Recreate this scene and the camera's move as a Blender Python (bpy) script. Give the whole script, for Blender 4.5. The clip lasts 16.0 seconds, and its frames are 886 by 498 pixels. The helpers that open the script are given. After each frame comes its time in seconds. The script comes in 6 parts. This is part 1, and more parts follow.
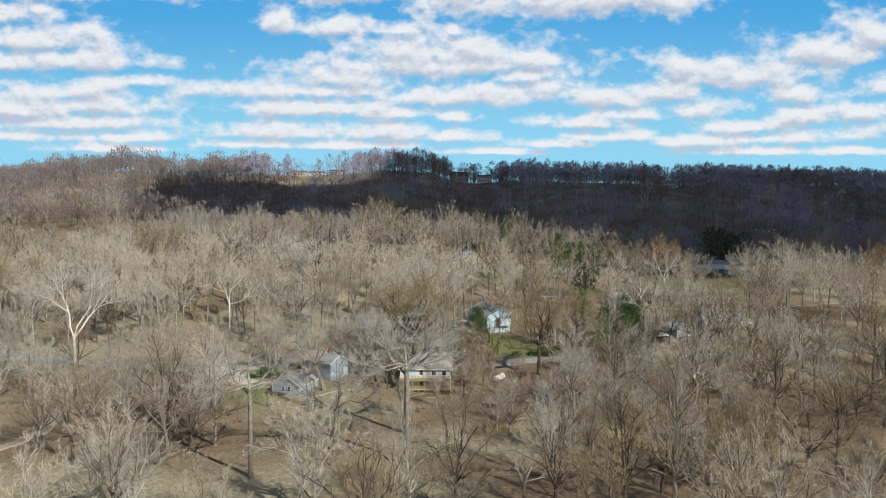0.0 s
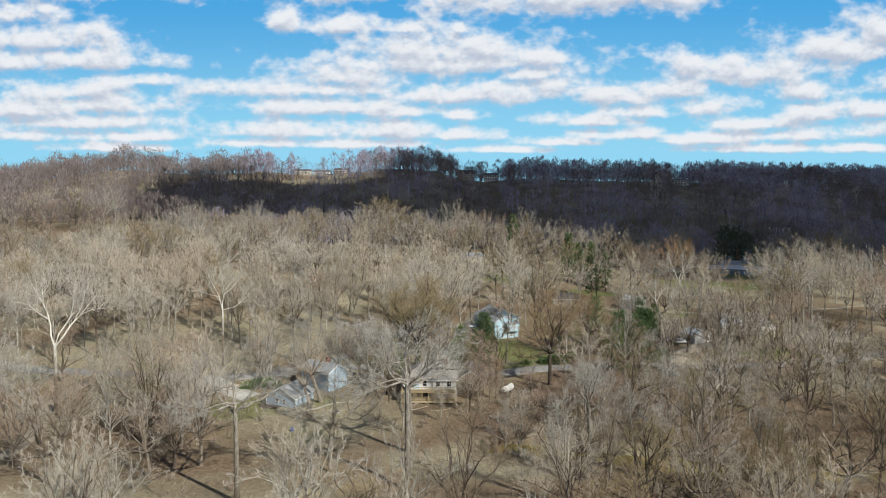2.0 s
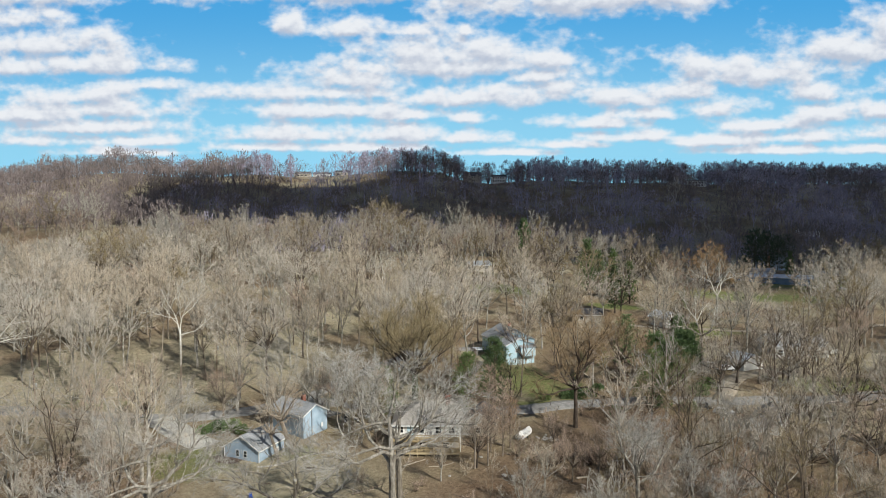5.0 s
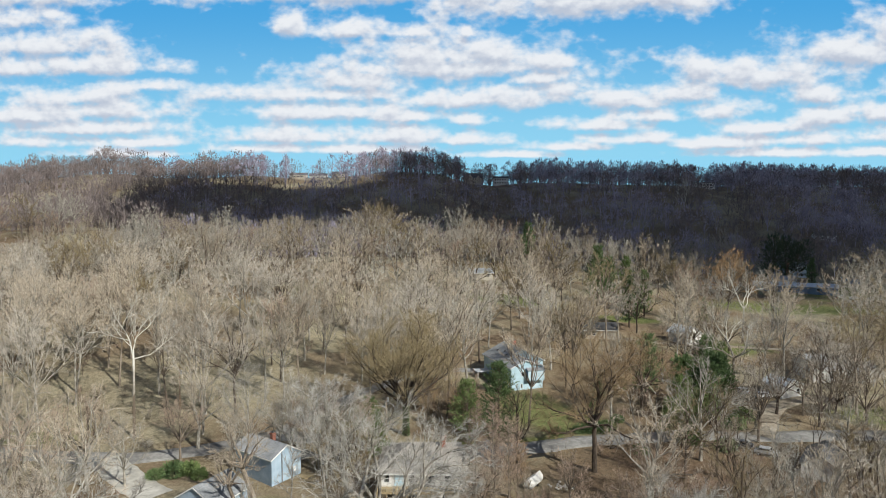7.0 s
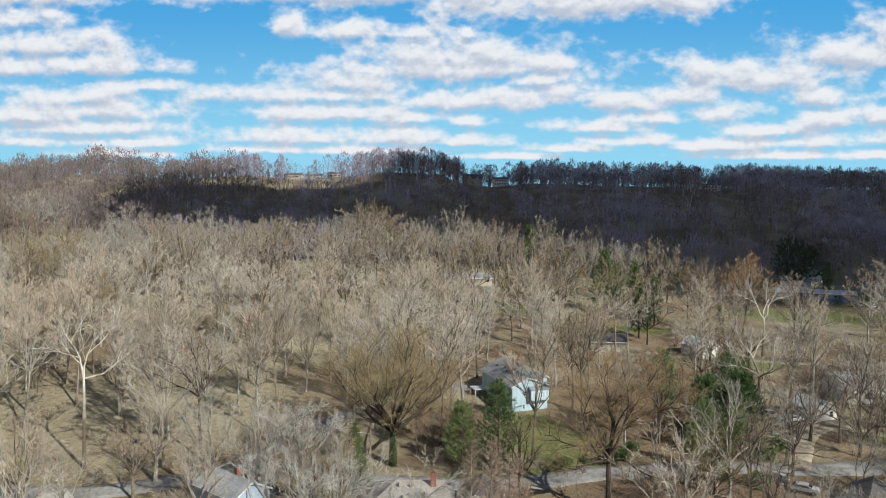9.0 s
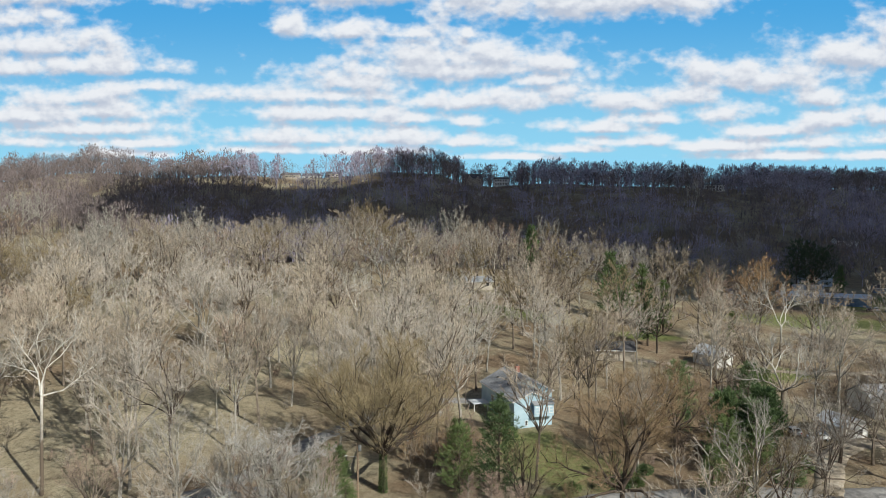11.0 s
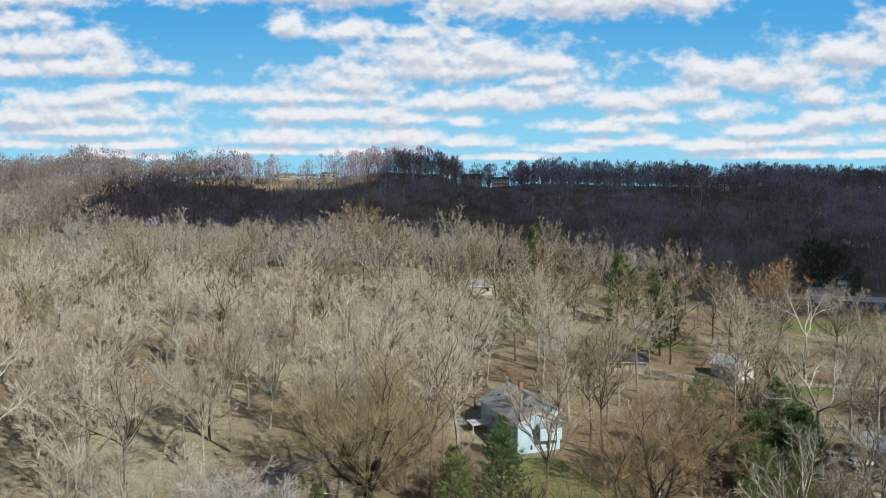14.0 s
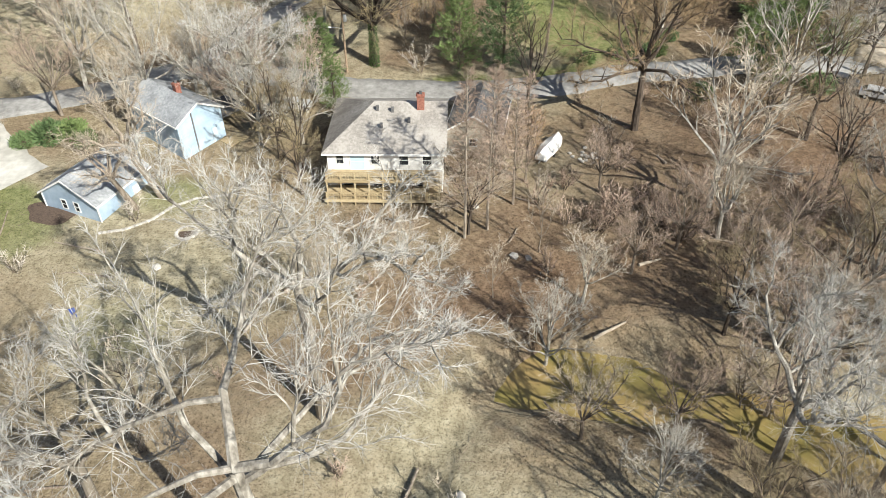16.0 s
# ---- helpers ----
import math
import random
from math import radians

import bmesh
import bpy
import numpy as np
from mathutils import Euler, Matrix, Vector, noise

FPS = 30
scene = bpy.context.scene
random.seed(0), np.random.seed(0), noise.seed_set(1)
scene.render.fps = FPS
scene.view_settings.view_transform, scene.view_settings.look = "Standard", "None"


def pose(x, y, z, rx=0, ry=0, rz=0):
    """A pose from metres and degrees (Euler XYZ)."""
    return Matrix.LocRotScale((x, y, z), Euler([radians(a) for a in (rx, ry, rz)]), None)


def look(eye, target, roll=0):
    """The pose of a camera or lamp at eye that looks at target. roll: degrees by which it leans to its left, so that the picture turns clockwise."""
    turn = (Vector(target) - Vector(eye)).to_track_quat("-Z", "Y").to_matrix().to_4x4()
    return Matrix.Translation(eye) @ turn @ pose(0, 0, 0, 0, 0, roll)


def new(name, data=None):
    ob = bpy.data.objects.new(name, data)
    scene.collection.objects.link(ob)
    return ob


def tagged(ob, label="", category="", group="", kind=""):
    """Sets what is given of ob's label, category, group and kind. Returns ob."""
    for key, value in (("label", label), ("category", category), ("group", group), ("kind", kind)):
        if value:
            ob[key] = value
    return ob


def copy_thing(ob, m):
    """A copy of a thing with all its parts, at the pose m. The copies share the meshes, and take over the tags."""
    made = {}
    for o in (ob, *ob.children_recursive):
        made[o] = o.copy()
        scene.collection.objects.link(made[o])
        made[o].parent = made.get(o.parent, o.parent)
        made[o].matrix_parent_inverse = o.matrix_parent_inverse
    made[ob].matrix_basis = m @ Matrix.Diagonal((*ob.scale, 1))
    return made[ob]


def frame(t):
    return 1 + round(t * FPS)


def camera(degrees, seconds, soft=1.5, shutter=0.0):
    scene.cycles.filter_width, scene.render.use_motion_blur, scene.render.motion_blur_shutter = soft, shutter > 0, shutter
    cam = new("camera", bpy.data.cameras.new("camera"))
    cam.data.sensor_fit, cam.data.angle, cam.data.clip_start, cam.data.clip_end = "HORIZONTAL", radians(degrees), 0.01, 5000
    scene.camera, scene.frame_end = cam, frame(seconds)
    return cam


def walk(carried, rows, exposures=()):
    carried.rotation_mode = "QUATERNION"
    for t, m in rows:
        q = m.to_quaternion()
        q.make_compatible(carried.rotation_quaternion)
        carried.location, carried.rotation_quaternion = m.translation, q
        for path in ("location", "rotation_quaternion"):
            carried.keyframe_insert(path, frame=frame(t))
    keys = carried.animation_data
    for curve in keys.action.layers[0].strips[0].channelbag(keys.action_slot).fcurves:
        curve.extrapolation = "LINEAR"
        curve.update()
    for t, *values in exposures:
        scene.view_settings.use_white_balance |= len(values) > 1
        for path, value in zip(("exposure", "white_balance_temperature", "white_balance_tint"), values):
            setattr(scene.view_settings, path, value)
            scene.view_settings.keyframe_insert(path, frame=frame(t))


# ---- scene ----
# ---- camera ----
cam = camera(62.38, 16.0, 0.9)
PATH = [
    (0.0, look((0.00, 0.00, 48.78), (-0.34, 99.81, 42.66), 0.25)),
    (0.5, look((0.06, 1.59, 48.88), (-0.51, 101.39, 42.66), 0.23)),
    (1.0, look((0.20, 4.26, 49.06), (-0.60, 104.06, 42.80), 0.17)),
    (1.5, look((0.31, 7.68, 49.18), (-0.68, 107.47, 42.85), 0.13)),
    (2.0, look((0.44, 12.02, 49.13), (-0.80, 111.81, 42.80), 0.13)),
    (2.5, look((0.51, 17.29, 48.96), (-0.93, 117.08, 42.62), 0.09)),
    (3.0, look((0.63, 22.99, 48.80), (-0.98, 122.79, 42.55), 0.01)),
    (3.5, look((0.77, 28.75, 48.76), (-1.02, 128.55, 42.57), -0.05)),
    (4.0, look((0.96, 34.84, 48.79), (-1.00, 134.64, 42.72), -0.09)),
    (6.5, look((1.53, 65.52, 49.16), (-0.80, 165.33, 43.52), -0.03)),
    (7.0, look((1.73, 71.36, 49.27), (-0.57, 171.17, 43.70), 0.03)),
    (7.5, look((1.98, 76.66, 49.31), (-0.33, 176.48, 43.79), 0.09)),
    (8.0, look((2.25, 81.21, 49.26), (-0.05, 181.03, 43.83), 0.15)),
    (8.5, look((2.40, 85.36, 49.18), (0.13, 185.19, 43.81), 0.18)),
    (9.0, look((2.57, 89.04, 49.09), (0.32, 188.87, 43.74), 0.24)),
    (11.5, look((3.29, 104.32, 48.97), (0.96, 204.16, 43.70), 0.26)),
    (12.0, look((3.36, 107.21, 48.92), (1.05, 207.05, 43.61), 0.23)),
    (12.5, look((3.45, 110.05, 48.85), (1.11, 209.88, 43.58), 0.16)),
    (13.0, look((3.57, 112.93, 48.87), (1.22, 212.76, 43.64), 0.05)),
    (13.5, look((3.65, 115.47, 48.92), (1.35, 215.31, 43.77), 0.06)),
    (14.0, look((3.71, 117.03, 48.82), (1.49, 216.87, 43.69), 0.02)),
    (14.5, look((3.76, 117.36, 48.40), (1.58, 216.29, 34.00), -0.08)),
    (14.8, look((3.80, 117.48, 48.39), (1.64, 214.09, 22.67), -0.12)),
    (15.0, look((3.80, 117.53, 48.43), (1.50, 211.82, 15.22), -0.26)),
    (15.2, look((3.81, 117.55, 48.52), (1.39, 208.99, 8.09), -0.36)),
    (15.5, look((3.80, 117.50, 48.75), (1.30, 203.42, -2.36), -0.40)),
    (16.0, look((3.83, 117.76, 49.32), (1.36, 195.75, -13.22), -0.54)),
]
EXPOSURES = [(0.0, 0.14), (14.2, 0.14), (14.6, 0.18), (15.0, 1.08), (15.2, 1.32), (15.5, 0.98), (16.0, 0.95)]
walk(cam, PATH, EXPOSURES)

# ---- world, sun ----
SUN_TO = Vector((0.72, -0.69, 0.74)).normalized()      # the way towards the sun
world = bpy.data.worlds.new("world")
scene.world = world
world.use_nodes = True
wn = world.node_tree.nodes
sky = wn.new("ShaderNodeTexSky")
sky.sky_type, sky.sun_disc = "NISHITA", False
sky.sun_elevation = math.asin(SUN_TO.z)
sky.sun_rotation = math.atan2(SUN_TO.x, SUN_TO.y)
sky.air_density, sky.dust_density, sky.ozone_density = 1.0, 0.8, 1.5
bg = wn["Background"]
bg.inputs["Strength"].default_value = 0.066
world.node_tree.links.new(sky.outputs[0], bg.inputs["Color"])
sun_data = bpy.data.lights.new("sun", "SUN")
sun_data.energy, sun_data.angle, sun_data.color = 4.35, radians(0.53), (1.0, 0.985, 0.9)
sun = new("sun", sun_data)
sun.matrix_world = look(SUN_TO * 900, (0, 0, 0))


# ---- materials ----
def mat(name):
    m = bpy.data.materials.new(name)
    m.use_nodes = True
    return m, m.node_tree.nodes, m.node_tree.links


def surface(name, stops, scale=1.0, rough=0.9, detail=6.0, bump=0.0, bump_scale=None, metal=0.0, stretch=(1, 1, 1), vary=0.0, coarse=None, spec=0.3):
    """A noise-driven surface: colour stops over fine noise, coarse stains, per-object shift and relief."""
    m, n, l = mat(name)
    b = n["Principled BSDF"]
    b.inputs["Roughness"].default_value, b.inputs["Metallic"].default_value = rough, metal
    b.inputs["Specular IOR Level"].default_value = spec
    tc, mp = n.new("ShaderNodeTexCoord"), n.new("ShaderNodeMapping")
    mp.inputs["Scale"].default_value = stretch
    l.new(tc.outputs["Object"], mp.inputs["Vector"])
    nz = n.new("ShaderNodeTexNoise")
    nz.inputs["Scale"].default_value, nz.inputs["Detail"].default_value, nz.inputs["Roughness"].default_value = scale, detail, 0.6
    l.new(mp.outputs[0], nz.inputs["Vector"])
    fac = nz.outputs["Fac"]
    if coarse:
        nz2 = n.new("ShaderNodeTexNoise")
        nz2.inputs["Scale"].default_value, nz2.inputs["Detail"].default_value = coarse, 3.0
        l.new(tc.outputs["Object"], nz2.inputs["Vector"])
        mx = n.new("ShaderNodeMath")
        mx.operation = "MULTIPLY_ADD"
        l.new(nz2.outputs["Fac"], mx.inputs[0])
        mx.inputs[1].default_value = 0.9
        sub = n.new("ShaderNodeMath")
        sub.operation = "SUBTRACT"
        l.new(fac, sub.inputs[0])
        sub.inputs[1].default_value = 0.45
        l.new(sub.outputs[0], mx.inputs[2])
        fac = mx.outputs[0]
    if vary:
        oi = n.new("ShaderNodeObjectInfo")
        mv = n.new("ShaderNodeMath")
        mv.operation = "MULTIPLY_ADD"
        l.new(oi.outputs["Random"], mv.inputs[0])
        mv.inputs[1].default_value = vary
        ad = n.new("ShaderNodeMath")
        ad.operation = "SUBTRACT"
        l.new(fac, ad.inputs[0])
        ad.inputs[1].default_value = vary / 2
        l.new(ad.outputs[0], mv.inputs[2])
        fac = mv.outputs[0]
    r = n.new("ShaderNodeValToRGB")
    r.color_ramp.elements.remove(r.color_ramp.elements[1])
    for i, (p, c) in enumerate(stops):
        e = r.color_ramp.elements[0] if i == 0 else r.color_ramp.elements.new(p)
        e.position, e.color = p, (*c, 1)
    l.new(fac, r.inputs[0])
    l.new(r.outputs[0], b.inputs["Base Color"])
    if bump:
        bp = n.new("ShaderNodeBump")
        bp.inputs["Strength"].default_value, bp.inputs["Distance"].default_value = bump, 0.05
        bn = n.new("ShaderNodeTexNoise")
        bn.inputs["Scale"].default_value, bn.inputs["Detail"].default_value = bump_scale or scale * 2, 4.0
        l.new(mp.outputs[0], bn.inputs["Vector"])
        l.new(bn.outputs["Fac"], bp.inputs["Height"])
        l.new(bp.outputs[0], b.inputs["Normal"])
    return m


M = {
    "bark": surface("bark", [(0.3, (0.10, 0.078, 0.06)), (0.55, (0.22, 0.18, 0.14)), (0.75, (0.34, 0.29, 0.235))], 3.0, 0.95, bump=0.6, stretch=(1, 1, 0.25), vary=0.3),
    "bark_dark": surface("bark_dark", [(0.3, (0.05, 0.038, 0.03)), (0.6, (0.12, 0.092, 0.07)), (0.8, (0.2, 0.16, 0.125))], 3.0, 0.95, bump=0.6, stretch=(1, 1, 0.25), vary=0.3),
    "bark_pale": surface("bark_pale", [(0.28, (0.12, 0.105, 0.088)), (0.48, (0.31, 0.285, 0.245)), (0.7, (0.53, 0.5, 0.44))], 2.2, 0.95, bump=0.5, stretch=(1, 1, 0.4)),
    "twig_ridge": surface("twig_ridge", [(0.32, (0.105, 0.086, 0.084)), (0.68, (0.3, 0.25, 0.24))], 0.11, 0.95),
    # ridge-only twigs: blue-violet tint paints the distance haze into the colour
    "twig_haze": surface("twig_haze", [(0.32, (0.13, 0.116, 0.155)), (0.68, (0.5, 0.46, 0.57))], 0.11, 0.95),
    "twig_orange": surface("twig_orange", [(0.3, (0.3, 0.19, 0.1)), (0.7, (0.46, 0.31, 0.18))], 0.3, 0.95, vary=0.3),
    "cloud": surface("cloud", [(0.3, (0.8, 0.8, 0.8)), (0.7, (0.88, 0.88, 0.88))], 0.01, 1.0),
    "twig": surface("twig", [(0.3, (0.32, 0.268, 0.205)), (0.7, (0.56, 0.48, 0.38))], 0.35, 0.95, vary=0.45),
    "twig_brown": surface("twig_brown", [(0.3, (0.22, 0.178, 0.124)), (0.7, (0.4, 0.33, 0.235))], 0.35, 0.95, vary=0.4),
    "twig_grey": surface("twig_grey", [(0.3, (0.32, 0.282, 0.236)), (0.7, (0.55, 0.495, 0.425))], 0.35, 0.95, vary=0.4),
    "twig_red": surface("twig_red", [(0.3, (0.29, 0.212, 0.16)), (0.7, (0.49, 0.375, 0.295))], 0.4, 0.95, vary=0.4),
    "twig_olive": surface("twig_olive", [(0.3, (0.19, 0.15, 0.085)), (0.7, (0.33, 0.265, 0.155))], 0.4, 0.95, vary=0.3),
    "twig_lichen": surface("twig_lichen", [(0.3, (0.26, 0.245, 0.22)), (0.7, (0.55, 0.53, 0.49))], 0.6, 0.9, vary=0.2),
    "twig_rust": surface("twig_rust", [(0.3, (0.22, 0.155, 0.088)), (0.7, (0.38, 0.275, 0.165))], 0.4, 0.95, vary=0.3),
    "twig_pale": surface("twig_pale", [(0.3, (0.28, 0.258, 0.222)), (0.7, (0.53, 0.497, 0.435))], 0.4, 0.9, vary=0.3),
    "needles": surface("needles", [(0.3, (0.06, 0.1, 0.04)), (0.6, (0.13, 0.19, 0.075)), (0.8, (0.2, 0.27, 0.115))], 0.8, 0.8, vary=0.35),
    "needles_light": surface("needles_light", [(0.3, (0.09, 0.13, 0.045)), (0.6, (0.17, 0.23, 0.08)), (0.8, (0.24, 0.3, 0.12))], 0.8, 0.8, vary=0.25),
    "needles_deep": surface("needles_deep", [(0.3, (0.03, 0.05, 0.028)), (0.7, (0.08, 0.11, 0.06))], 0.8, 0.8, vary=0.25),
    "ivy": surface("ivy", [(0.3, (0.02, 0.04, 0.012)), (0.7, (0.08, 0.12, 0.035))], 2.0, 0.7),
    "asphalt": surface("asphalt", [(0.3, (0.2, 0.193, 0.182)), (0.55, (0.29, 0.28, 0.265)), (0.75, (0.37, 0.36, 0.34))], 1.2, 0.95, coarse=0.12, bump=0.2, bump_scale=20),
    "gravel": surface("gravel", [(0.3, (0.2, 0.165, 0.12)), (0.55, (0.33, 0.28, 0.215)), (0.75, (0.44, 0.385, 0.31))], 1.5, 0.95, coarse=0.15, bump=0.4, bump_scale=15),
    "concrete": surface("concrete", [(0.3, (0.38, 0.36, 0.32)), (0.6, (0.52, 0.5, 0.45)), (0.75, (0.6, 0.58, 0.53))], 0.8, 0.9, coarse=0.2),
    "siding_ice": surface("siding_ice", [(0.3, (0.38, 0.53, 0.61)), (0.6, (0.46, 0.61, 0.69)), (0.8, (0.53, 0.67, 0.74))], 0.7, 0.6, coarse=0.25),
    "siding_sky": surface("siding_sky", [(0.3, (0.3, 0.4, 0.5)), (0.6, (0.38, 0.49, 0.59)), (0.8, (0.45, 0.55, 0.64))], 0.7, 0.7, coarse=0.3),
    "siding_blue": surface("siding_blue", [(0.3, (0.26, 0.34, 0.43)), (0.6, (0.34, 0.43, 0.53)), (0.8, (0.4, 0.49, 0.58))], 0.7, 0.7, coarse=0.3),
    "siding_white": surface("siding_white", [(0.3, (0.66, 0.65, 0.62)), (0.6, (0.78, 0.77, 0.74)), (0.8, (0.82, 0.81, 0.79))], 0.7, 0.6, coarse=0.3),
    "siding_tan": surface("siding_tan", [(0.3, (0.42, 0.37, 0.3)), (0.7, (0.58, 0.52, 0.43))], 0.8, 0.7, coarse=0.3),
    "siding_navy": surface("siding_navy", [(0.3, (0.09, 0.15, 0.24)), (0.7, (0.16, 0.24, 0.35))], 0.8, 0.6, coarse=0.3),
    "trim": surface("trim", [(0.3, (0.7, 0.7, 0.68)), (0.7, (0.82, 0.82, 0.8))], 2.0, 0.5),
    "roof_grey": surface("roof_grey", [(0.3, (0.19, 0.2, 0.21)), (0.55, (0.29, 0.3, 0.31)), (0.75, (0.39, 0.4, 0.41))], 3.0, 0.9, coarse=0.4, vary=0.25),
    "roof_tan": surface("roof_tan", [(0.3, (0.2, 0.18, 0.16)), (0.55, (0.3, 0.275, 0.245)), (0.75, (0.39, 0.36, 0.325))], 3.0, 0.9, coarse=0.35, vary=0.25),
    "roof_dark": surface("roof_dark", [(0.3, (0.07, 0.07, 0.075)), (0.7, (0.15, 0.145, 0.14))], 3.0, 0.9, coarse=0.4, vary=0.25),
    "roof_metal": surface("roof_metal", [(0.3, (0.5, 0.54, 0.58)), (0.7, (0.66, 0.69, 0.72))], 1.0, 0.45, coarse=0.3),
    "brick": surface("brick", [(0.3, (0.22, 0.085, 0.06)), (0.7, (0.4, 0.19, 0.14))], 5.0, 0.9, vary=0.4),
    "deck_wood": surface("deck_wood", [(0.3, (0.3, 0.23, 0.13)), (0.6, (0.45, 0.36, 0.22)), (0.8, (0.54, 0.45, 0.29))], 2.0, 0.85, stretch=(1, 6, 6), vary=0.3),
    "pole_wood": surface("pole_wood", [(0.3, (0.2, 0.14, 0.09)), (0.7, (0.36, 0.27, 0.19))], 4.0, 0.9, stretch=(3, 3, 0.3)),
    "log": surface("log", [(0.3, (0.16, 0.12, 0.09)), (0.7, (0.4, 0.34, 0.27))], 3.0, 0.95, vary=0.5),
    "stone": surface("stone", [(0.3, (0.3, 0.28, 0.25)), (0.7, (0.58, 0.55, 0.5))], 2.5, 0.9, vary=0.4, bump=0.4),
    "tarp": surface("tarp", [(0.3, (0.6, 0.58, 0.54)), (0.7, (0.8, 0.79, 0.76))], 1.5, 0.6, coarse=0.8),
    "red_paint": surface("red_paint", [(0.3, (0.42, 0.03, 0.04)), (0.7, (0.55, 0.06, 0.06))], 2.0, 0.5),
    "metal": surface("metal", [(0.3, (0.45, 0.46, 0.47)), (0.7, (0.62, 0.63, 0.64))], 2.0, 0.4, metal=0.6),
    "rubber": surface("rubber", [(0.3, (0.015, 0.015, 0.015)), (0.7, (0.04, 0.04, 0.04))], 2.0, 0.85),
    "car_white": surface("car_white", [(0.3, (0.72, 0.73, 0.74)), (0.7, (0.82, 0.82, 0.82))], 1.0, 0.3, spec=0.6),
    "car_dark": surface("car_dark", [(0.3, (0.02, 0.022, 0.028)), (0.7, (0.06, 0.065, 0.075))], 1.0, 0.3, spec=0.6),
    "car_silver": surface("car_silver", [(0.3, (0.35, 0.36, 0.38)), (0.7, (0.48, 0.49, 0.5))], 1.0, 0.3, spec=0.6),
    "blue_plastic": surface("blue_plastic", [(0.3, (0.02, 0.05, 0.22)), (0.7, (0.05, 0.1, 0.35))], 2.0, 0.5),
    "mulch": surface("mulch", [(0.3, (0.05, 0.035, 0.028)), (0.7, (0.14, 0.1, 0.075))], 6.0, 1.0, bump=0.8),
}


def glass_material():
    m, n, l = mat("window_glass")
    b = n["Principled BSDF"]
    b.inputs["Base Color"].default_value = (0.02, 0.025, 0.03, 1)
    b.inputs["Roughness"].default_value, b.inputs["Specular IOR Level"].default_value = 0.06, 0.7
    return m


def water_material():
    m, n, l = mat("creek_water")
    b = n["Principled BSDF"]
    tc, nz, r = n.new("ShaderNodeTexCoord"), n.new("ShaderNodeTexNoise"), n.new("ShaderNodeValToRGB")
    nz.inputs["Scale"].default_value = 0.22
    l.new(tc.outputs["Object"], nz.inputs["Vector"])
    r.color_ramp.elements[0].position, r.color_ramp.elements[0].color = 0.35, (0.2, 0.165, 0.055, 1)
    r.color_ramp.elements[1].position, r.color_ramp.elements[1].color = 0.65, (0.3, 0.215, 0.09, 1)
    l.new(nz.outputs["Fac"], r.inputs[0])
    l.new(r.outputs[0], b.inputs["Base Color"])
    b.inputs["Roughness"].default_value, b.inputs["IOR"].default_value = 0.08, 1.33
    bp, bn = n.new("ShaderNodeBump"), n.new("ShaderNodeTexNoise")
    bn.inputs["Scale"].default_value = 1.8
    bp.inputs["Strength"].default_value, bp.inputs["Distance"].default_value = 0.12, 0.05
    l.new(tc.outputs["Object"], bn.inputs["Vector"])
    l.new(bn.outputs["Fac"], bp.inputs["Height"])
    l.new(bp.outputs[0], b.inputs["Normal"])
    return m


def footed_bark(name, stops, scale, foot, z0, z1):
    """Pale limbs above, flaking to a darker trunk towards its foot."""
    m = surface(name, stops, scale, 0.9, bump=0.4, stretch=(1, 1, 0.4))
    n, l = m.node_tree.nodes, m.node_tree.links
    b = n["Principled BSDF"]
    pale = b.inputs["Base Color"].links[0].from_socket
    tc, sep, nz, ad, rg = (n.new("ShaderNode" + k) for k in ("TexCoord", "SeparateXYZ", "TexNoise", "Math", "MapRange"))
    l.new(tc.outputs["Object"], sep.inputs[0])
    l.new(tc.outputs["Object"], nz.inputs["Vector"])
    nz.inputs["Scale"].default_value = 0.9
    ad.operation = "MULTIPLY_ADD"
    l.new(nz.outputs["Fac"], ad.inputs[0])
    ad.inputs[1].default_value = 9.0
    l.new(sep.outputs["Z"], ad.inputs[2])
    rg.inputs[1].default_value, rg.inputs[2].default_value = z0, z1
    l.new(ad.outputs[0], rg.inputs[0])
    x = n.new("ShaderNodeMix")
    x.data_type = "RGBA"
    x.inputs[6].default_value = (*foot, 1)
    l.new(rg.outputs[0], x.inputs["Factor"])
    l.new(pale, x.inputs[7])
    l.new(x.outputs[2], b.inputs["Base Color"])
    return m


M["bark_sycamore"] = footed_bark("bark_sycamore", [(0.3, (0.3, 0.27, 0.22)), (0.45, (0.6, 0.57, 0.5)), (0.7, (0.76, 0.74, 0.68))], 1.4, (0.15, 0.118, 0.088), 12.0, 21.0)
M["bark_great"] = footed_bark("bark_great", [(0.3, (0.085, 0.073, 0.058)), (0.5, (0.25, 0.226, 0.19)), (0.72, (0.48, 0.45, 0.395))], 2.2, (0.16, 0.132, 0.1), 8.0, 20.0)
M["glass"], M["water"] = glass_material(), water_material()


# ---- mesh helpers ----
def mesh_from(name, verts, faces, material, smooth=False):
    me = bpy.data.meshes.new(name)
    me.from_pydata([tuple(v) for v in verts] if not isinstance(verts, np.ndarray) else verts.tolist(), [], faces.tolist() if isinstance(faces, np.ndarray) else faces)
    me.materials.append(material)
    if smooth:
        me.shade_smooth()
    return me


def child(name, me, parent, label=""):
    ob = new(name, me)
    ob.parent = parent
    return tagged(ob, label)


def part(name, bm, material, parent, label=""):
    me = bpy.data.meshes.new(name)
    bm.to_mesh(me)
    bm.free()
    me.materials.append(material)
    return child(name, me, parent, label)


def thing(name, label, category, m=None, group="", kind=""):
    ob = new(name)
    ob.empty_display_size = 0.5
    if m is not None:
        ob.matrix_basis = m
    return tagged(ob, label, category, group, kind)


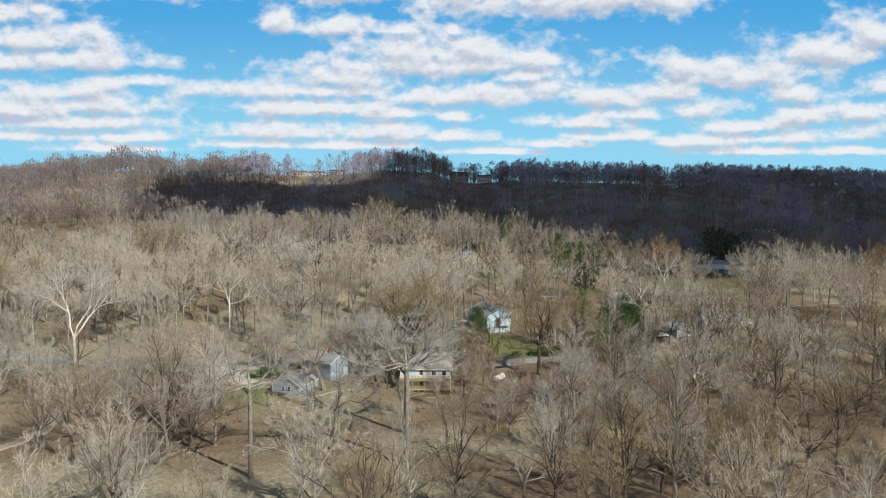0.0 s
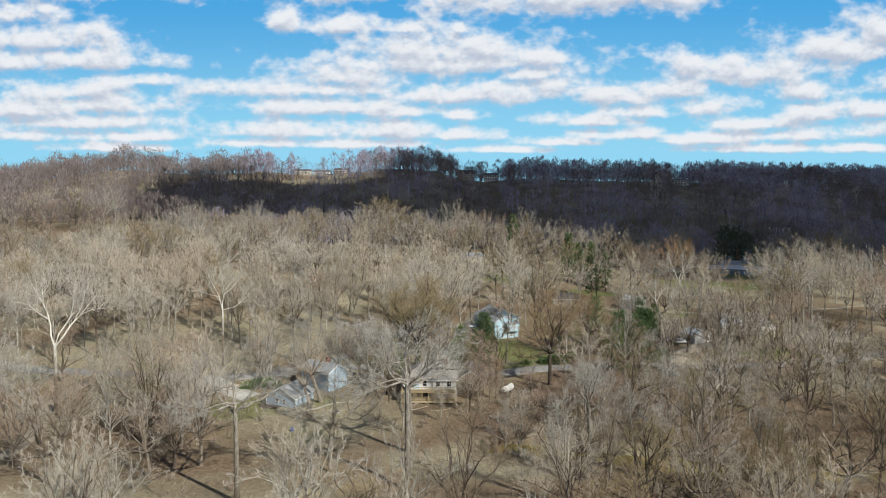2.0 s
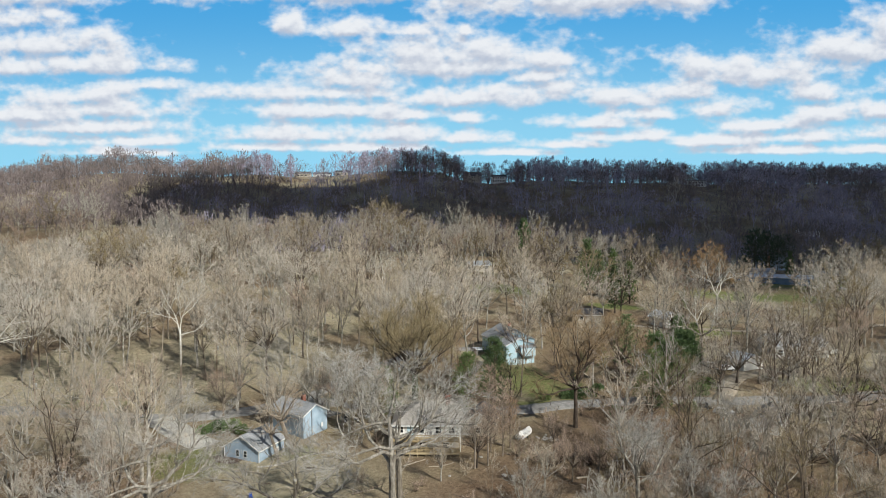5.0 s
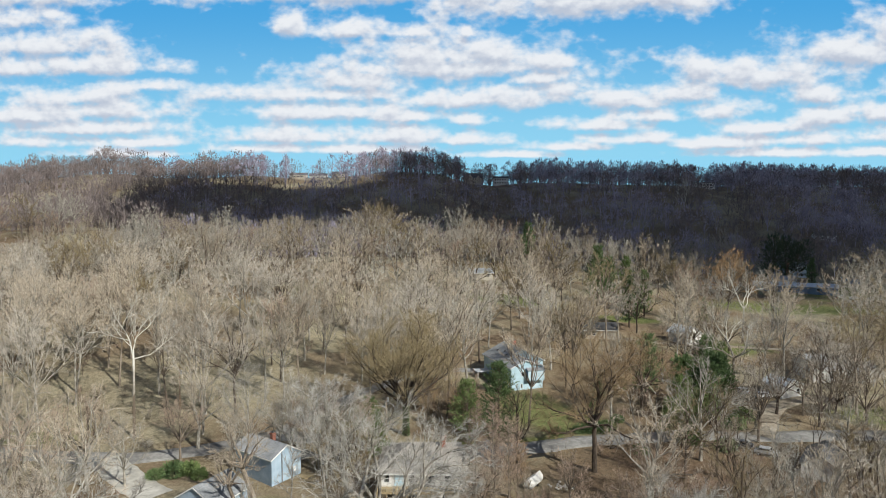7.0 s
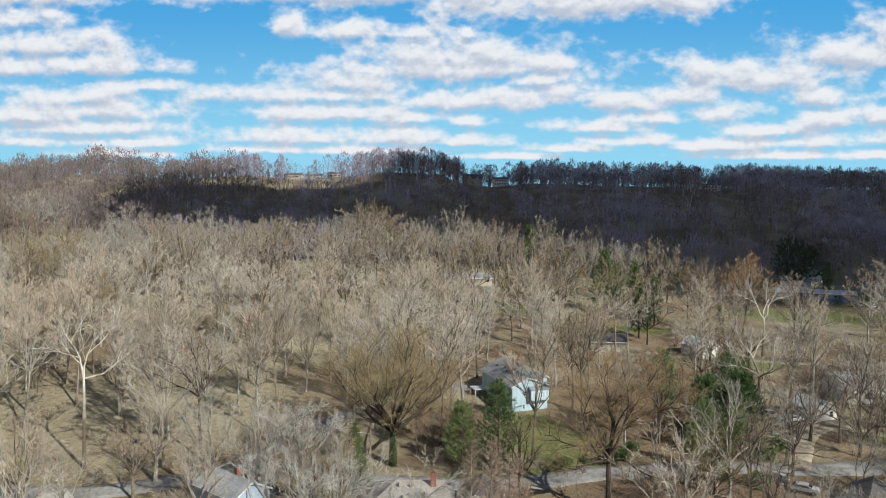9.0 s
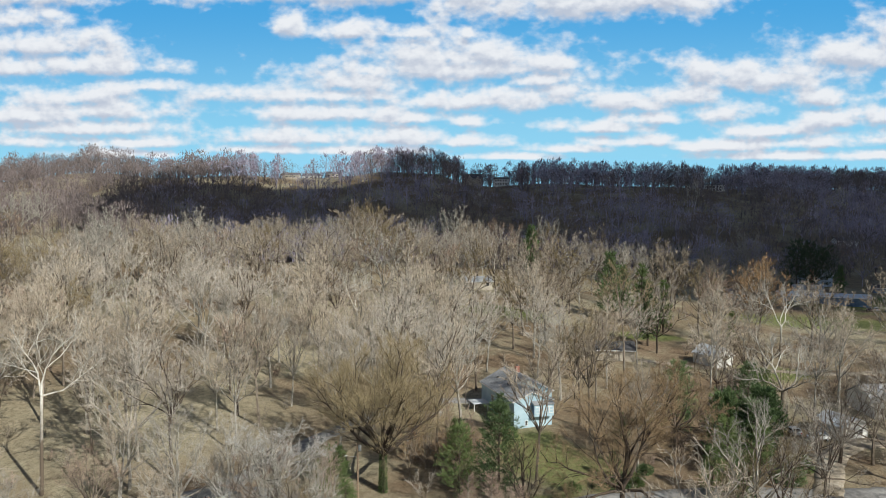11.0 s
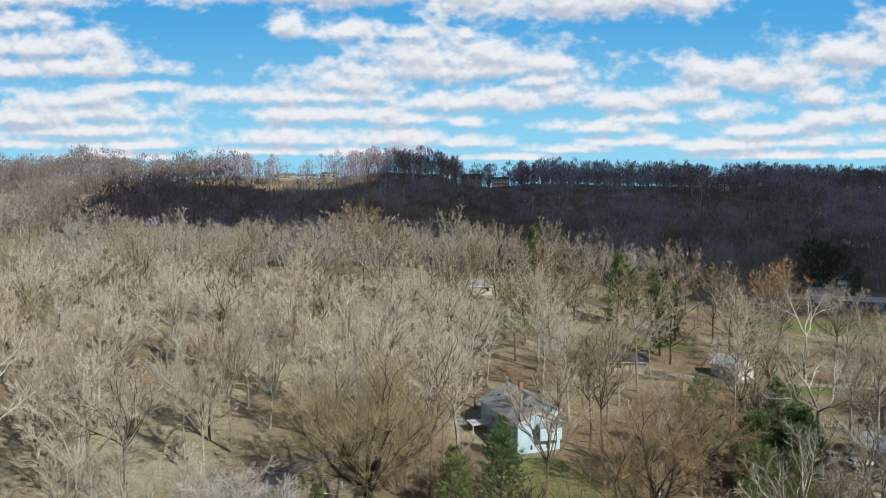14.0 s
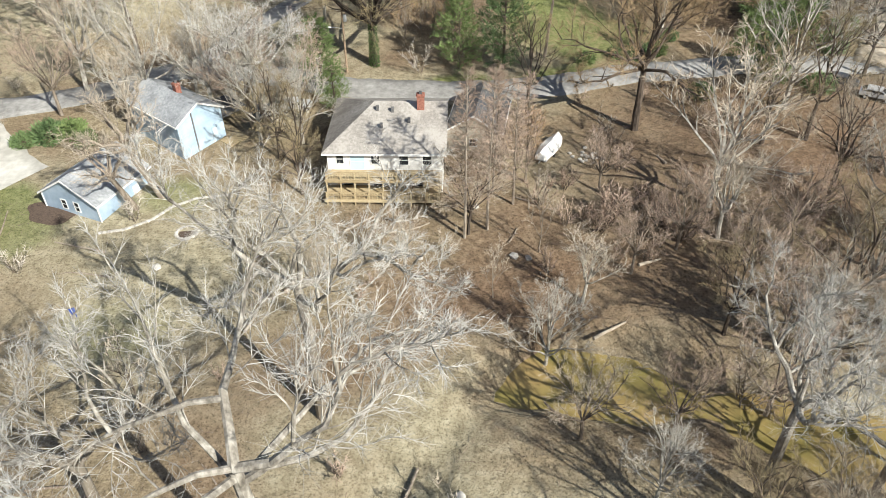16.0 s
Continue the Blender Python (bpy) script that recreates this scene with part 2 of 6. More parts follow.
def box(bm, x0, x1, y0, y1, z0, z1):
    v = [bm.verts.new(p) for p in ((x0, y0, z0), (x1, y0, z0), (x1, y1, z0), (x0, y1, z0), (x0, y0, z1), (x1, y0, z1), (x1, y1, z1), (x0, y1, z1))]
    for q in ((3, 2, 1, 0), (4, 5, 6, 7), (0, 1, 5, 4), (1, 2, 6, 5), (2, 3, 7, 6), (3, 0, 4, 7)):
        bm.faces.new([v[i] for i in q])
    return v


def boxes(*dims):
    bm = bmesh.new()
    for d in dims:
        box(bm, *d)
    return bm


def prism(bm, pts, offset):
    """A solid from a flat outline, pushed out by offset."""
    a = [bm.verts.new(p) for p in pts]
    b = [bm.verts.new(Vector(p) + Vector(offset)) for p in pts]
    bm.faces.new(a)
    bm.faces.new(list(reversed(b)))
    for i in range(len(a)):
        j = (i + 1) % len(a)
        bm.faces.new((a[j], a[i], b[i], b[j]))
    bmesh.ops.recalc_face_normals(bm, faces=bm.faces)


# ---- the lie of the land ----
def smooth01(t):
    t = np.clip(t, 0, 1)
    return t * t * (3 - 2 * t)


CREEK = [(-140, 128), (-100, 122), (-60, 124), (-28, 132), (-8, 145), (0, 152), (6, 161), (12, 164), (22, 162.5), (32, 158.5), (42, 155), (60, 150), (85, 150), (130, 158), (200, 150)]
CX, CY = np.array([p[0] for p in CREEK], float), np.array([p[1] for p in CREEK], float)
WATER_Z = -3.0


# the far ridge: where its crest runs, and how high it stands
CREST = ([-1500, -800, -460, 260, 315, 420, 530, 700, 1500], [760, 800, 830, 830, 890, 940, 990, 1050, 1100])
CREST_TOP = ([-1500, -700, -465, -410, -365, -322, -280, -236, -156, -110, -65, -17, 6, 38, 78, 135, 221, 250, 313, 420, 530, 1500], [56, 62, 70, 78, 86, 81, 80, 82, 80, 83, 87, 85, 75, 73, 76, 74, 73, 68, 75, 75, 77, 74])


def wob(x, y, s, k=0.0):
    return np.sin(x / s + k) * np.cos(y / s * 1.13 + 1.7 * k) + 0.5 * np.sin(x / s * 2.3 + y / s * 1.7 + k)


def ground_z(x, y):
    x, y = np.asarray(x, float), np.asarray(y, float)
    z = np.interp(y, [-4000, 60, 140, 165, 182, 192, 212, 250, 300, 400, 480, 620, 5000], [0, -2.2, -2.0, -1.4, -0.2, 0.3, 1.5, 4.6, 6.2, 8.5, 12, 15, 15])
    z = z + 16.0 * np.exp(-((x + 45) / 115) ** 2 - ((y - 410) / 95) ** 2)
    z = z + 9.0 * np.exp(-((x + 95) / 55) ** 2 - ((y - 320) / 60) ** 2)
    z = z + 22 * smooth01((-120 - x) / 90) * smooth01((y - 380) / 110)
    z = z + 2.6 * wob(x, y, 31.0, 1.2) * smooth01((y - 520) / 100)
    crest, top = np.interp(x, *CREST), np.interp(x, *CREST_TOP)
    foot = np.interp(x, [-460, -300, 30, 400], [300, 290, 300, 360])
    z = z + (top + 1.1 * wob(x, y, 23.0, 0.4) - z) * smooth01((y - (crest - foot)) / foot)
    z = z - 40 * smooth01((y - crest - 60) / 300)
    c = np.interp(x, CX, CY)
    d = np.abs(y - c)
    half = np.interp(x, [-140, -10, 4, 8, 13, 20, 25, 33, 45, 60, 200], [1.0, 1.0, 0.3, 0.8, 2.3, 2.4, 0.4, 2.0, 3.2, 1.5, 1.5])
    bed = smooth01(1 - (d - half) / 4.2)
    z = z - bed * (2.6 + 0.35 * wob(x, y, 6.0)) * np.interp(x, [-12, 3, 11, 22, 26, 30, 55, 70], [0.25, 0.3, 1.0, 1.0, 0.75, 1.0, 1.0, 0.6])
    z = z + 0.22 * wob(x, y, 11.0, 0.6) + 0.6 * wob(x, y, 47.0, 2.1) * smooth01((np.abs(y - 190) - 40) / 60)
    return z


def gz(x, y):
    return float(ground_z(x, y))


def axis(lo, a, b, hi, step, grow):
    v = list(np.arange(a, b + 0.01, step))
    s, p, left = step, a, []
    while p > lo:
        s *= grow
        p -= s
        left.append(p)
    s, p, right = step, b, []
    while p < hi:
        s *= grow
        p += s
        right.append(p)
    return np.array(left[::-1] + v + right)


def ground_material():
    m, n, l = mat("ground")
    b = n["Principled BSDF"]
    b.inputs["Roughness"].default_value, b.inputs["Specular IOR Level"].default_value = 1.0, 0.15
    tc = n.new("ShaderNodeTexCoord")

    def nz(scale, detail=5.0, rough=0.6):
        t = n.new("ShaderNodeTexNoise")
        t.inputs["Scale"].default_value, t.inputs["Detail"].default_value, t.inputs["Roughness"].default_value = scale, detail, rough
        l.new(tc.outputs["Object"], t.inputs["Vector"])
        return t.outputs["Fac"]

    def ramp(fac, *stops):
        r = n.new("ShaderNodeValToRGB")
        r.color_ramp.elements.remove(r.color_ramp.elements[1])
        for i, (p, c) in enumerate(stops):
            e = r.color_ramp.elements[0] if i == 0 else r.color_ramp.elements.new(p)
            e.position, e.color = p, (*c, 1)
        l.new(fac, r.inputs[0])
        return r.outputs[0]

    def mix(fac, a, c):
        x = n.new("ShaderNodeMix")
        x.data_type = "RGBA"
        l.new(fac, x.inputs["Factor"])
        l.new(a, x.inputs[6])
        l.new(c, x.inputs[7])
        return x.outputs[2]

    litter = ramp(nz(1.6, 10.0, 0.78), (0.3, (0.08, 0.06, 0.036)), (0.5, (0.275, 0.215, 0.135)), (0.68, (0.48, 0.395, 0.268)))
    rust = ramp(nz(1.1, 10.0, 0.78), (0.3, (0.075, 0.05, 0.032)), (0.5, (0.235, 0.168, 0.108)), (0.68, (0.41, 0.315, 0.215)))
    straw = ramp(nz(0.9, 9.0, 0.7), (0.3, (0.2, 0.172, 0.11)), (0.5, (0.37, 0.325, 0.22)), (0.7, (0.52, 0.465, 0.335)))
    green = ramp(nz(1.3, 7.0, 0.65), (0.3, (0.085, 0.115, 0.03)), (0.5, (0.165, 0.2, 0.062)), (0.7, (0.28, 0.3, 0.125)))
    base = mix(ramp(nz(0.045, 4.0), (0.42, (0, 0, 0)), (0.58, (1, 1, 1))), litter, rust)
    base = mix(ramp(nz(0.03, 5.0), (0.47, (0, 0, 0)), (0.6, (1, 1, 1))), base, straw)
    at = n.new("ShaderNodeAttribute")
    at.attribute_name = "lawn"
    mul = n.new("ShaderNodeMath")
    mul.operation = "MULTIPLY_ADD"
    l.new(nz(0.16, 5.0), mul.inputs[0])
    mul.inputs[1].default_value = 1.1
    sub = n.new("ShaderNodeMath")
    sub.operation = "SUBTRACT"
    l.new(at.outputs["Fac"], sub.inputs[0])
    sub.inputs[1].default_value = 0.55
    l.new(sub.outputs[0], mul.inputs[2])
    base = mix(ramp(mul.outputs[0], (0.38, (0, 0, 0)), (0.75, (0.85, 0.85, 0.85))), base, green)
    # dark reddish-brown litter, its colour deepened to stand for tree shadows too
    at3 = n.new("ShaderNodeAttribute")
    at3.attribute_name = "shady_litter"
    shady_litter = ramp(nz(1.4, 9.0, 0.75), (0.3, (0.045, 0.028, 0.018)), (0.5, (0.165, 0.105, 0.066)), (0.72, (0.33, 0.225, 0.15)))
    base = mix(at3.outputs["Fac"], base, shady_litter)
    at2 = n.new("ShaderNodeAttribute")
    at2.attribute_name = "bare"
    base = mix(at2.outputs["Fac"], base, straw)
    speck = ramp(nz(4.5, 6.0, 0.8), (0.38, (0.3, 0.29, 0.27)), (0.5, (0.95, 0.95, 0.95)), (0.66, (1.0, 1.0, 1.0)))
    mm = n.new("ShaderNodeMix")
    mm.data_type, mm.blend_type = "RGBA", "MULTIPLY"
    mm.inputs["Factor"].default_value = 0.85
    l.new(base, mm.inputs[6])
    l.new(speck, mm.inputs[7])
    l.new(mm.outputs[2], b.inputs["Base Color"])
    bp = n.new("ShaderNodeBump")
    bp.inputs["Strength"].default_value, bp.inputs["Distance"].default_value = 0.9, 0.2
    l.new(nz(2.6, 8.0, 0.75), bp.inputs["Height"])
    l.new(bp.outputs[0], b.inputs["Normal"])
    return m


def blob(x, y, cx, cy, rx, ry):
    return np.exp(-((x - cx) / rx) ** 2 - ((y - cy) / ry) ** 2)


def build_ground():
    xs, ys = axis(-4200, -130, 150, 4200, 2.0, 1.09), axis(-1500, 90, 330, 4300, 2.0, 1.09)
    X, Y = np.meshgrid(xs, ys)
    Z = ground_z(X, Y)
    nx = len(xs)
    i = np.arange(len(ys) - 1)[:, None] * nx + np.arange(nx - 1)[None, :]
    F = np.stack([i, i + 1, i + 1 + nx, i + nx], -1).reshape(-1, 4)
    me = mesh_from("ground", np.stack([X, Y, Z], -1).reshape(-1, 3), F, ground_material(), True)
    lawn = sum(blob(X, Y, *q) for q in LAWNS).clip(0, 1)
    bare = sum(blob(X, Y, *q) for q in BARE).clip(0, 1)
    shady_litter = sum(blob(X, Y, *q) for q in SHADY_LITTER).clip(0, 1) * 0.75
    for key, v in (("lawn", lawn), ("bare", bare), ("shady_litter", shady_litter)):
        me.attributes.new(key, "FLOAT", "POINT").data.foreach_set("value", v.ravel().astype(np.float32))
    return tagged(new("ground", me), "leaf-littered valley floor and hills with patchy grass", "ground", kind="structure")


LAWNS = [(16, 217.5, 4, 2), (-48, 181, 6, 5), (3, 216.5, 6, 1.5), (17, 238, 9, 12), (26, 228, 10, 8), (-52, 184, 8, 8), (-30, 168, 7, 5), (-88, 216, 16, 4), (-30, 188, 5, 5), (14, 214, 5, 2), (135, 372, 45, 18), (190, 420, 60, 25), (85, 292, 14, 9), (20, 345, 18, 8), (100, 232, 20, 8), (22, 216.5, 5, 2.5), (-20, 226, 5, 3), (62, 330, 14, 7)]
BARE = [(-62, 250, 34, 18), (-105, 225, 26, 14), (-45, 292, 20, 14), (-70, 130, 20, 10), (-28, 176, 15, 14), (-35, 128, 18, 10), (0, 150, 8, 5), (-60, 236, 14, 9), (38, 160, 9, 4), (14, 148, 9, 4), (105, 205, 20, 8)]
# patches of dark leaf litter with woodland shade painted into the ground colour
SHADY_LITTER = [(50, 212, 26, 9), (45, 235, 18, 10), (33, 196, 14, 9), (38, 192, 22, 12), (60, 178, 28, 20), (22, 176, 12, 8), (45, 208, 16, 5), (90, 170, 30, 30), (8, 172, 10, 4), (-15, 163, 9, 5), (-6, 184, 8, 3), (30, 140, 25, 12), (-70, 170, 22, 14), (80, 120, 40, 25), (-6, 222, 8, 4)]
build_ground()

# creek
def build_creek():
    n = 120
    xs = np.linspace(-138, 198, n)
    yc = np.interp(xs, CX, CY)
    v, f = [], []
    for x, y in zip(xs, yc):
        for d in (-7.5, -2.5, 2.5, 7.5):
            v.append((x, y + d, WATER_Z))
    for i in range(n - 1):
        for j in range(3):
            a = i * 4 + j
            f.append((a, a + 4, a + 5, a + 1))
    tagged(new("water", mesh_from("water", v, f, M["water"])), "olive-brown shallow creek water between leafy banks", "creek", kind="structure")


build_creek()


def ribbon(name, pts, width, material, label, category, lift=0.07):
    """A drive or road laid on the land along a smooth line, with a thin edge."""
    p = np.array(pts, float)
    t = np.r_[0, np.cumsum(np.hypot(*np.diff(p, axis=0).T))]
    n = max(8, int(t[-1] / 1.5))
    s = np.linspace(0, t[-1], n)
    x, y = np.interp(s, t, p[:, 0]), np.interp(s, t, p[:, 1])
    for _ in range(6):
        x[1:-1] = (x[:-2] + 2 * x[1:-1] + x[2:]) / 4
        y[1:-1] = (y[:-2] + 2 * y[1:-1] + y[2:]) / 4
    tx, ty = np.gradient(x), np.gradient(y)
    k = np.hypot(tx, ty)
    nxv, nyv = -ty / k, tx / k
    w = width / 2 * (1 + 0.05 * np.sin(s * 0.9) + 0.04 * np.sin(s * 2.3 + 1))
    cols = [-1.04, -1.0, -0.5, 0.0, 0.5, 1.0, 1.04]
    v, f = [], []
    for i in range(n):
        for j, c in enumerate(cols):
            px, py = x[i] + nxv[i] * w[i] * c, y[i] + nyv[i] * w[i] * c
            v.append((px, py, gz(px, py) + (-0.15 if j in (0, 6) else lift + 0.04 * (1 - abs(c)))))
    m = len(cols)
    for i in range(n - 1):
        for j in range(m - 1):
            a = i * m + j
            f.append((a, a + m, a + m + 1, a + 1))
    ob = new(name, mesh_from(name, v, f, material, True))
    ROAD_PTS.extend(zip(x, y, w))
    return tagged(ob, label, category, kind="structure")


ROAD_PTS = []
ribbon("road", [(-190, 240), (-150, 226), (-120, 214), (-84, 208), (-60, 207), (-46, 213), (-36, 219), (-24, 217), (-12, 213.2), (2, 212.8), (19, 215), (27, 217.8), (45, 221), (64, 221), (90, 222), (140, 236), (220, 262)], 5.2, M["asphalt"], "worn grey asphalt lane winding through the wooded valley", "road")
ribbon("driveway", [(-36, 219), (-30, 232), (-21, 245), (-9, 262), (4, 266), (16, 263)], 3.6, M["asphalt"], "grey asphalt driveway climbing to the pale blue house", "driveway", 0.11)
ribbon("driveway", [(-66, 207), (-59, 200), (-54, 195), (-49.5, 191.5)], 6.0, M["concrete"], "pale concrete driveway in front of the blue garage", "driveway", 0.12)
ribbon("driveway", [(-96, 208), (-98, 190), (-92, 172), (-88, 155), (-96, 138), (-112, 122)], 3.6, M["gravel"], "pale gravel track down to the creek", "driveway", 0.1)
ribbon("lane", [(22, 324), (33, 314), (46, 303), (66, 296), (95, 293), (140, 300), (200, 330)], 2.8, M["gravel"], "pale gravel lane between bare trees", "lane", 0.1)
ribbon("driveway", [(64, 221), (72, 236), (80, 243), (96, 243)], 4.5, M["gravel"], "gravel parking area beside white outbuildings", "driveway", 0.12)


# ---- sky backdrop with drifting cumulus ----
# clouds, row by row: middle across, middle up, half width, half height, in parts of the backdrop's half width
CLOUDS_HIGH = [(-0.248, 0.471, 0.37, 0.026), (0.186, 0.45, 0.306, 0.038), (0.441, 0.453, 0.14, 0.028), (-0.962, 0.466, 0.166, 0.026), (-0.962, 0.415, 0.102, 0.02), (-0.375, 0.402, 0.038, 0.026), (-0.248, 0.389, 0.079, 0.015), (-0.101, 0.384, 0.07, 0.011), (0.014, 0.384, 0.015, 0.01), (-0.924, 0.358, 0.179, 0.022), (-0.828, 0.313, 0.21, 0.018), (-0.988, 0.307, 0.102, 0.018), (0.964, 0.371, 0.102, 0.033), (0.849, 0.338, 0.134, 0.026), (-1.192, 0.386, 0.153, 0.038), (1.155, 0.399, 0.153, 0.038)]
CLOUDS_MID = [(-0.675, 0.269, 0.059, 0.011), (-0.018, 0.333, 0.223, 0.029), (-0.031, 0.305, 0.293, 0.022), (0.192, 0.316, 0.092, 0.015), (0.167, 0.284, 0.061, 0.013), (-0.222, 0.276, 0.147, 0.02), (-0.337, 0.25, 0.249, 0.014), (0.046, 0.237, 0.191, 0.019), (0.218, 0.245, 0.056, 0.02), (0.658, 0.287, 0.185, 0.027), (0.543, 0.297, 0.061, 0.019), (0.779, 0.249, 0.074, 0.02), (0.492, 0.246, 0.079, 0.019), (0.371, 0.233, 0.102, 0.017), (-0.86, 0.244, 0.147, 0.018), (0.964, 0.259, 0.059, 0.017), (-1.166, 0.259, 0.153, 0.026), (1.13, 0.272, 0.128, 0.026)]
CLOUDS_LOW = [(-0.784, 0.213, 0.191, 0.017), (-0.975, 0.2, 0.121, 0.015), (-0.822, 0.175, 0.217, 0.014), (-0.975, 0.149, 0.166, 0.013), (-0.694, 0.145, 0.108, 0.011), (-0.286, 0.209, 0.185, 0.015), (-0.114, 0.2, 0.083, 0.01), (0.02, 0.193, 0.048, 0.01), (-0.375, 0.157, 0.172, 0.015), (-0.146, 0.158, 0.121, 0.017), (0.02, 0.149, 0.083, 0.01), (-0.452, 0.131, 0.115, 0.008), (-0.222, 0.129, 0.191, 0.008), (0.571, 0.212, 0.099, 0.017), (0.428, 0.2, 0.096, 0.011), (0.218, 0.185, 0.043, 0.011), (0.32, 0.179, 0.092, 0.01), (0.371, 0.149, 0.108, 0.01), (0.237, 0.135, 0.084, 0.008)]
CLOUDS_EAST = [(0.83, 0.196, 0.083, 0.015), (0.932, 0.205, 0.07, 0.015), (0.683, 0.173, 0.121, 0.014), (0.568, 0.14, 0.108, 0.01), (0.753, 0.149, 0.147, 0.011), (0.894, 0.156, 0.096, 0.013), (0.683, 0.12, 0.159, 0.008), (0.907, 0.122, 0.108, 0.008), (0.109, 0.117, 0.115, 0.006), (-0.758, 0.121, 0.14, 0.008), (-1.153, 0.182, 0.14, 0.018), (1.104, 0.17, 0.128, 0.015)]


def cloud_group():
    g = bpy.data.node_groups.new("cloud_field", "ShaderNodeTree")
    g.interface.new_socket("Vector", in_out="INPUT", socket_type="NodeSocketVector")
    g.interface.new_socket("Value", in_out="OUTPUT", socket_type="NodeSocketFloat")
    n, l = g.nodes, g.links
    gi, go = n.new("NodeGroupInput"), n.new("NodeGroupOutput")

    def noise_at(scale, stretch, detail):
        mp, t = n.new("ShaderNodeMapping"), n.new("ShaderNodeTexNoise")
        mp.inputs["Scale"].default_value = stretch
        l.new(gi.outputs[0], mp.inputs["Vector"])
        t.inputs["Scale"].default_value, t.inputs["Detail"].default_value, t.inputs["Roughness"].default_value = scale, detail, 0.58
        l.new(mp.outputs[0], t.inputs["Vector"])
        return t.outputs["Fac"]

    top = None
    for cx, cy, rx, ry in CLOUDS_HIGH + CLOUDS_MID + CLOUDS_LOW + CLOUDS_EAST:
        s, m, d = n.new("ShaderNodeVectorMath"), n.new("ShaderNodeVectorMath"), n.new("ShaderNodeVectorMath")
        s.operation, m.operation, d.operation = "SUBTRACT", "MULTIPLY", "LENGTH"
        l.new(gi.outputs[0], s.inputs[0])
        s.inputs[1].default_value = (cx, cy, 0)
        l.new(s.outputs[0], m.inputs[0])
        m.inputs[1].default_value = (0.8 / rx, 0.46 / ry, 0)
        # flat undersides
        f, w = n.new("ShaderNodeVectorMath"), n.new("ShaderNodeVectorMath")
        f.operation, w.operation = "MULTIPLY", "MAXIMUM"
        l.new(m.outputs[0], f.inputs[0])
        f.inputs[1].default_value = (-1, -1.9, 0)
        l.new(m.outputs[0], w.inputs[0])
        l.new(f.outputs[0], w.inputs[1])
        l.new(w.outputs[0], d.inputs[0])
        if top is None:
            top = d.outputs["Value"]
        else:
            mn = n.new("ShaderNodeMath")
            mn.operation, mn.use_clamp = "SMOOTH_MIN", False
            mn.inputs[2].default_value = 0.35
            l.new(top, mn.inputs[0])
            l.new(d.outputs["Value"], mn.inputs[1])
            top = mn.outputs[0]
    inv = n.new("ShaderNodeMath")
    inv.operation = "SUBTRACT"
    inv.inputs[0].default_value = 1.0
    l.new(top, inv.inputs[1])
    a = n.new("ShaderNodeMath")
    a.operation = "MULTIPLY_ADD"
    l.new(noise_at(11.0, (1, 1.5, 1), 3.0), a.inputs[0])
    a.inputs[1].default_value = 2.4
    l.new(inv.outputs[0], a.inputs[2])
    b = n.new("ShaderNodeMath")
    b.operation = "MULTIPLY_ADD"
    l.new(noise_at(34.0, (1, 1.4, 1), 9.0), b.inputs[0])
    b.inputs[1].default_value = 0.9
    l.new(a.outputs[0], b.inputs[2])
    a = b
    o = n.new("ShaderNodeMath")
    o.operation = "SUBTRACT"
    l.new(a.outputs[0], o.inputs[0])
    o.inputs[1].default_value = 1.74
    l.new(o.outputs[0], go.inputs[0])
    return g


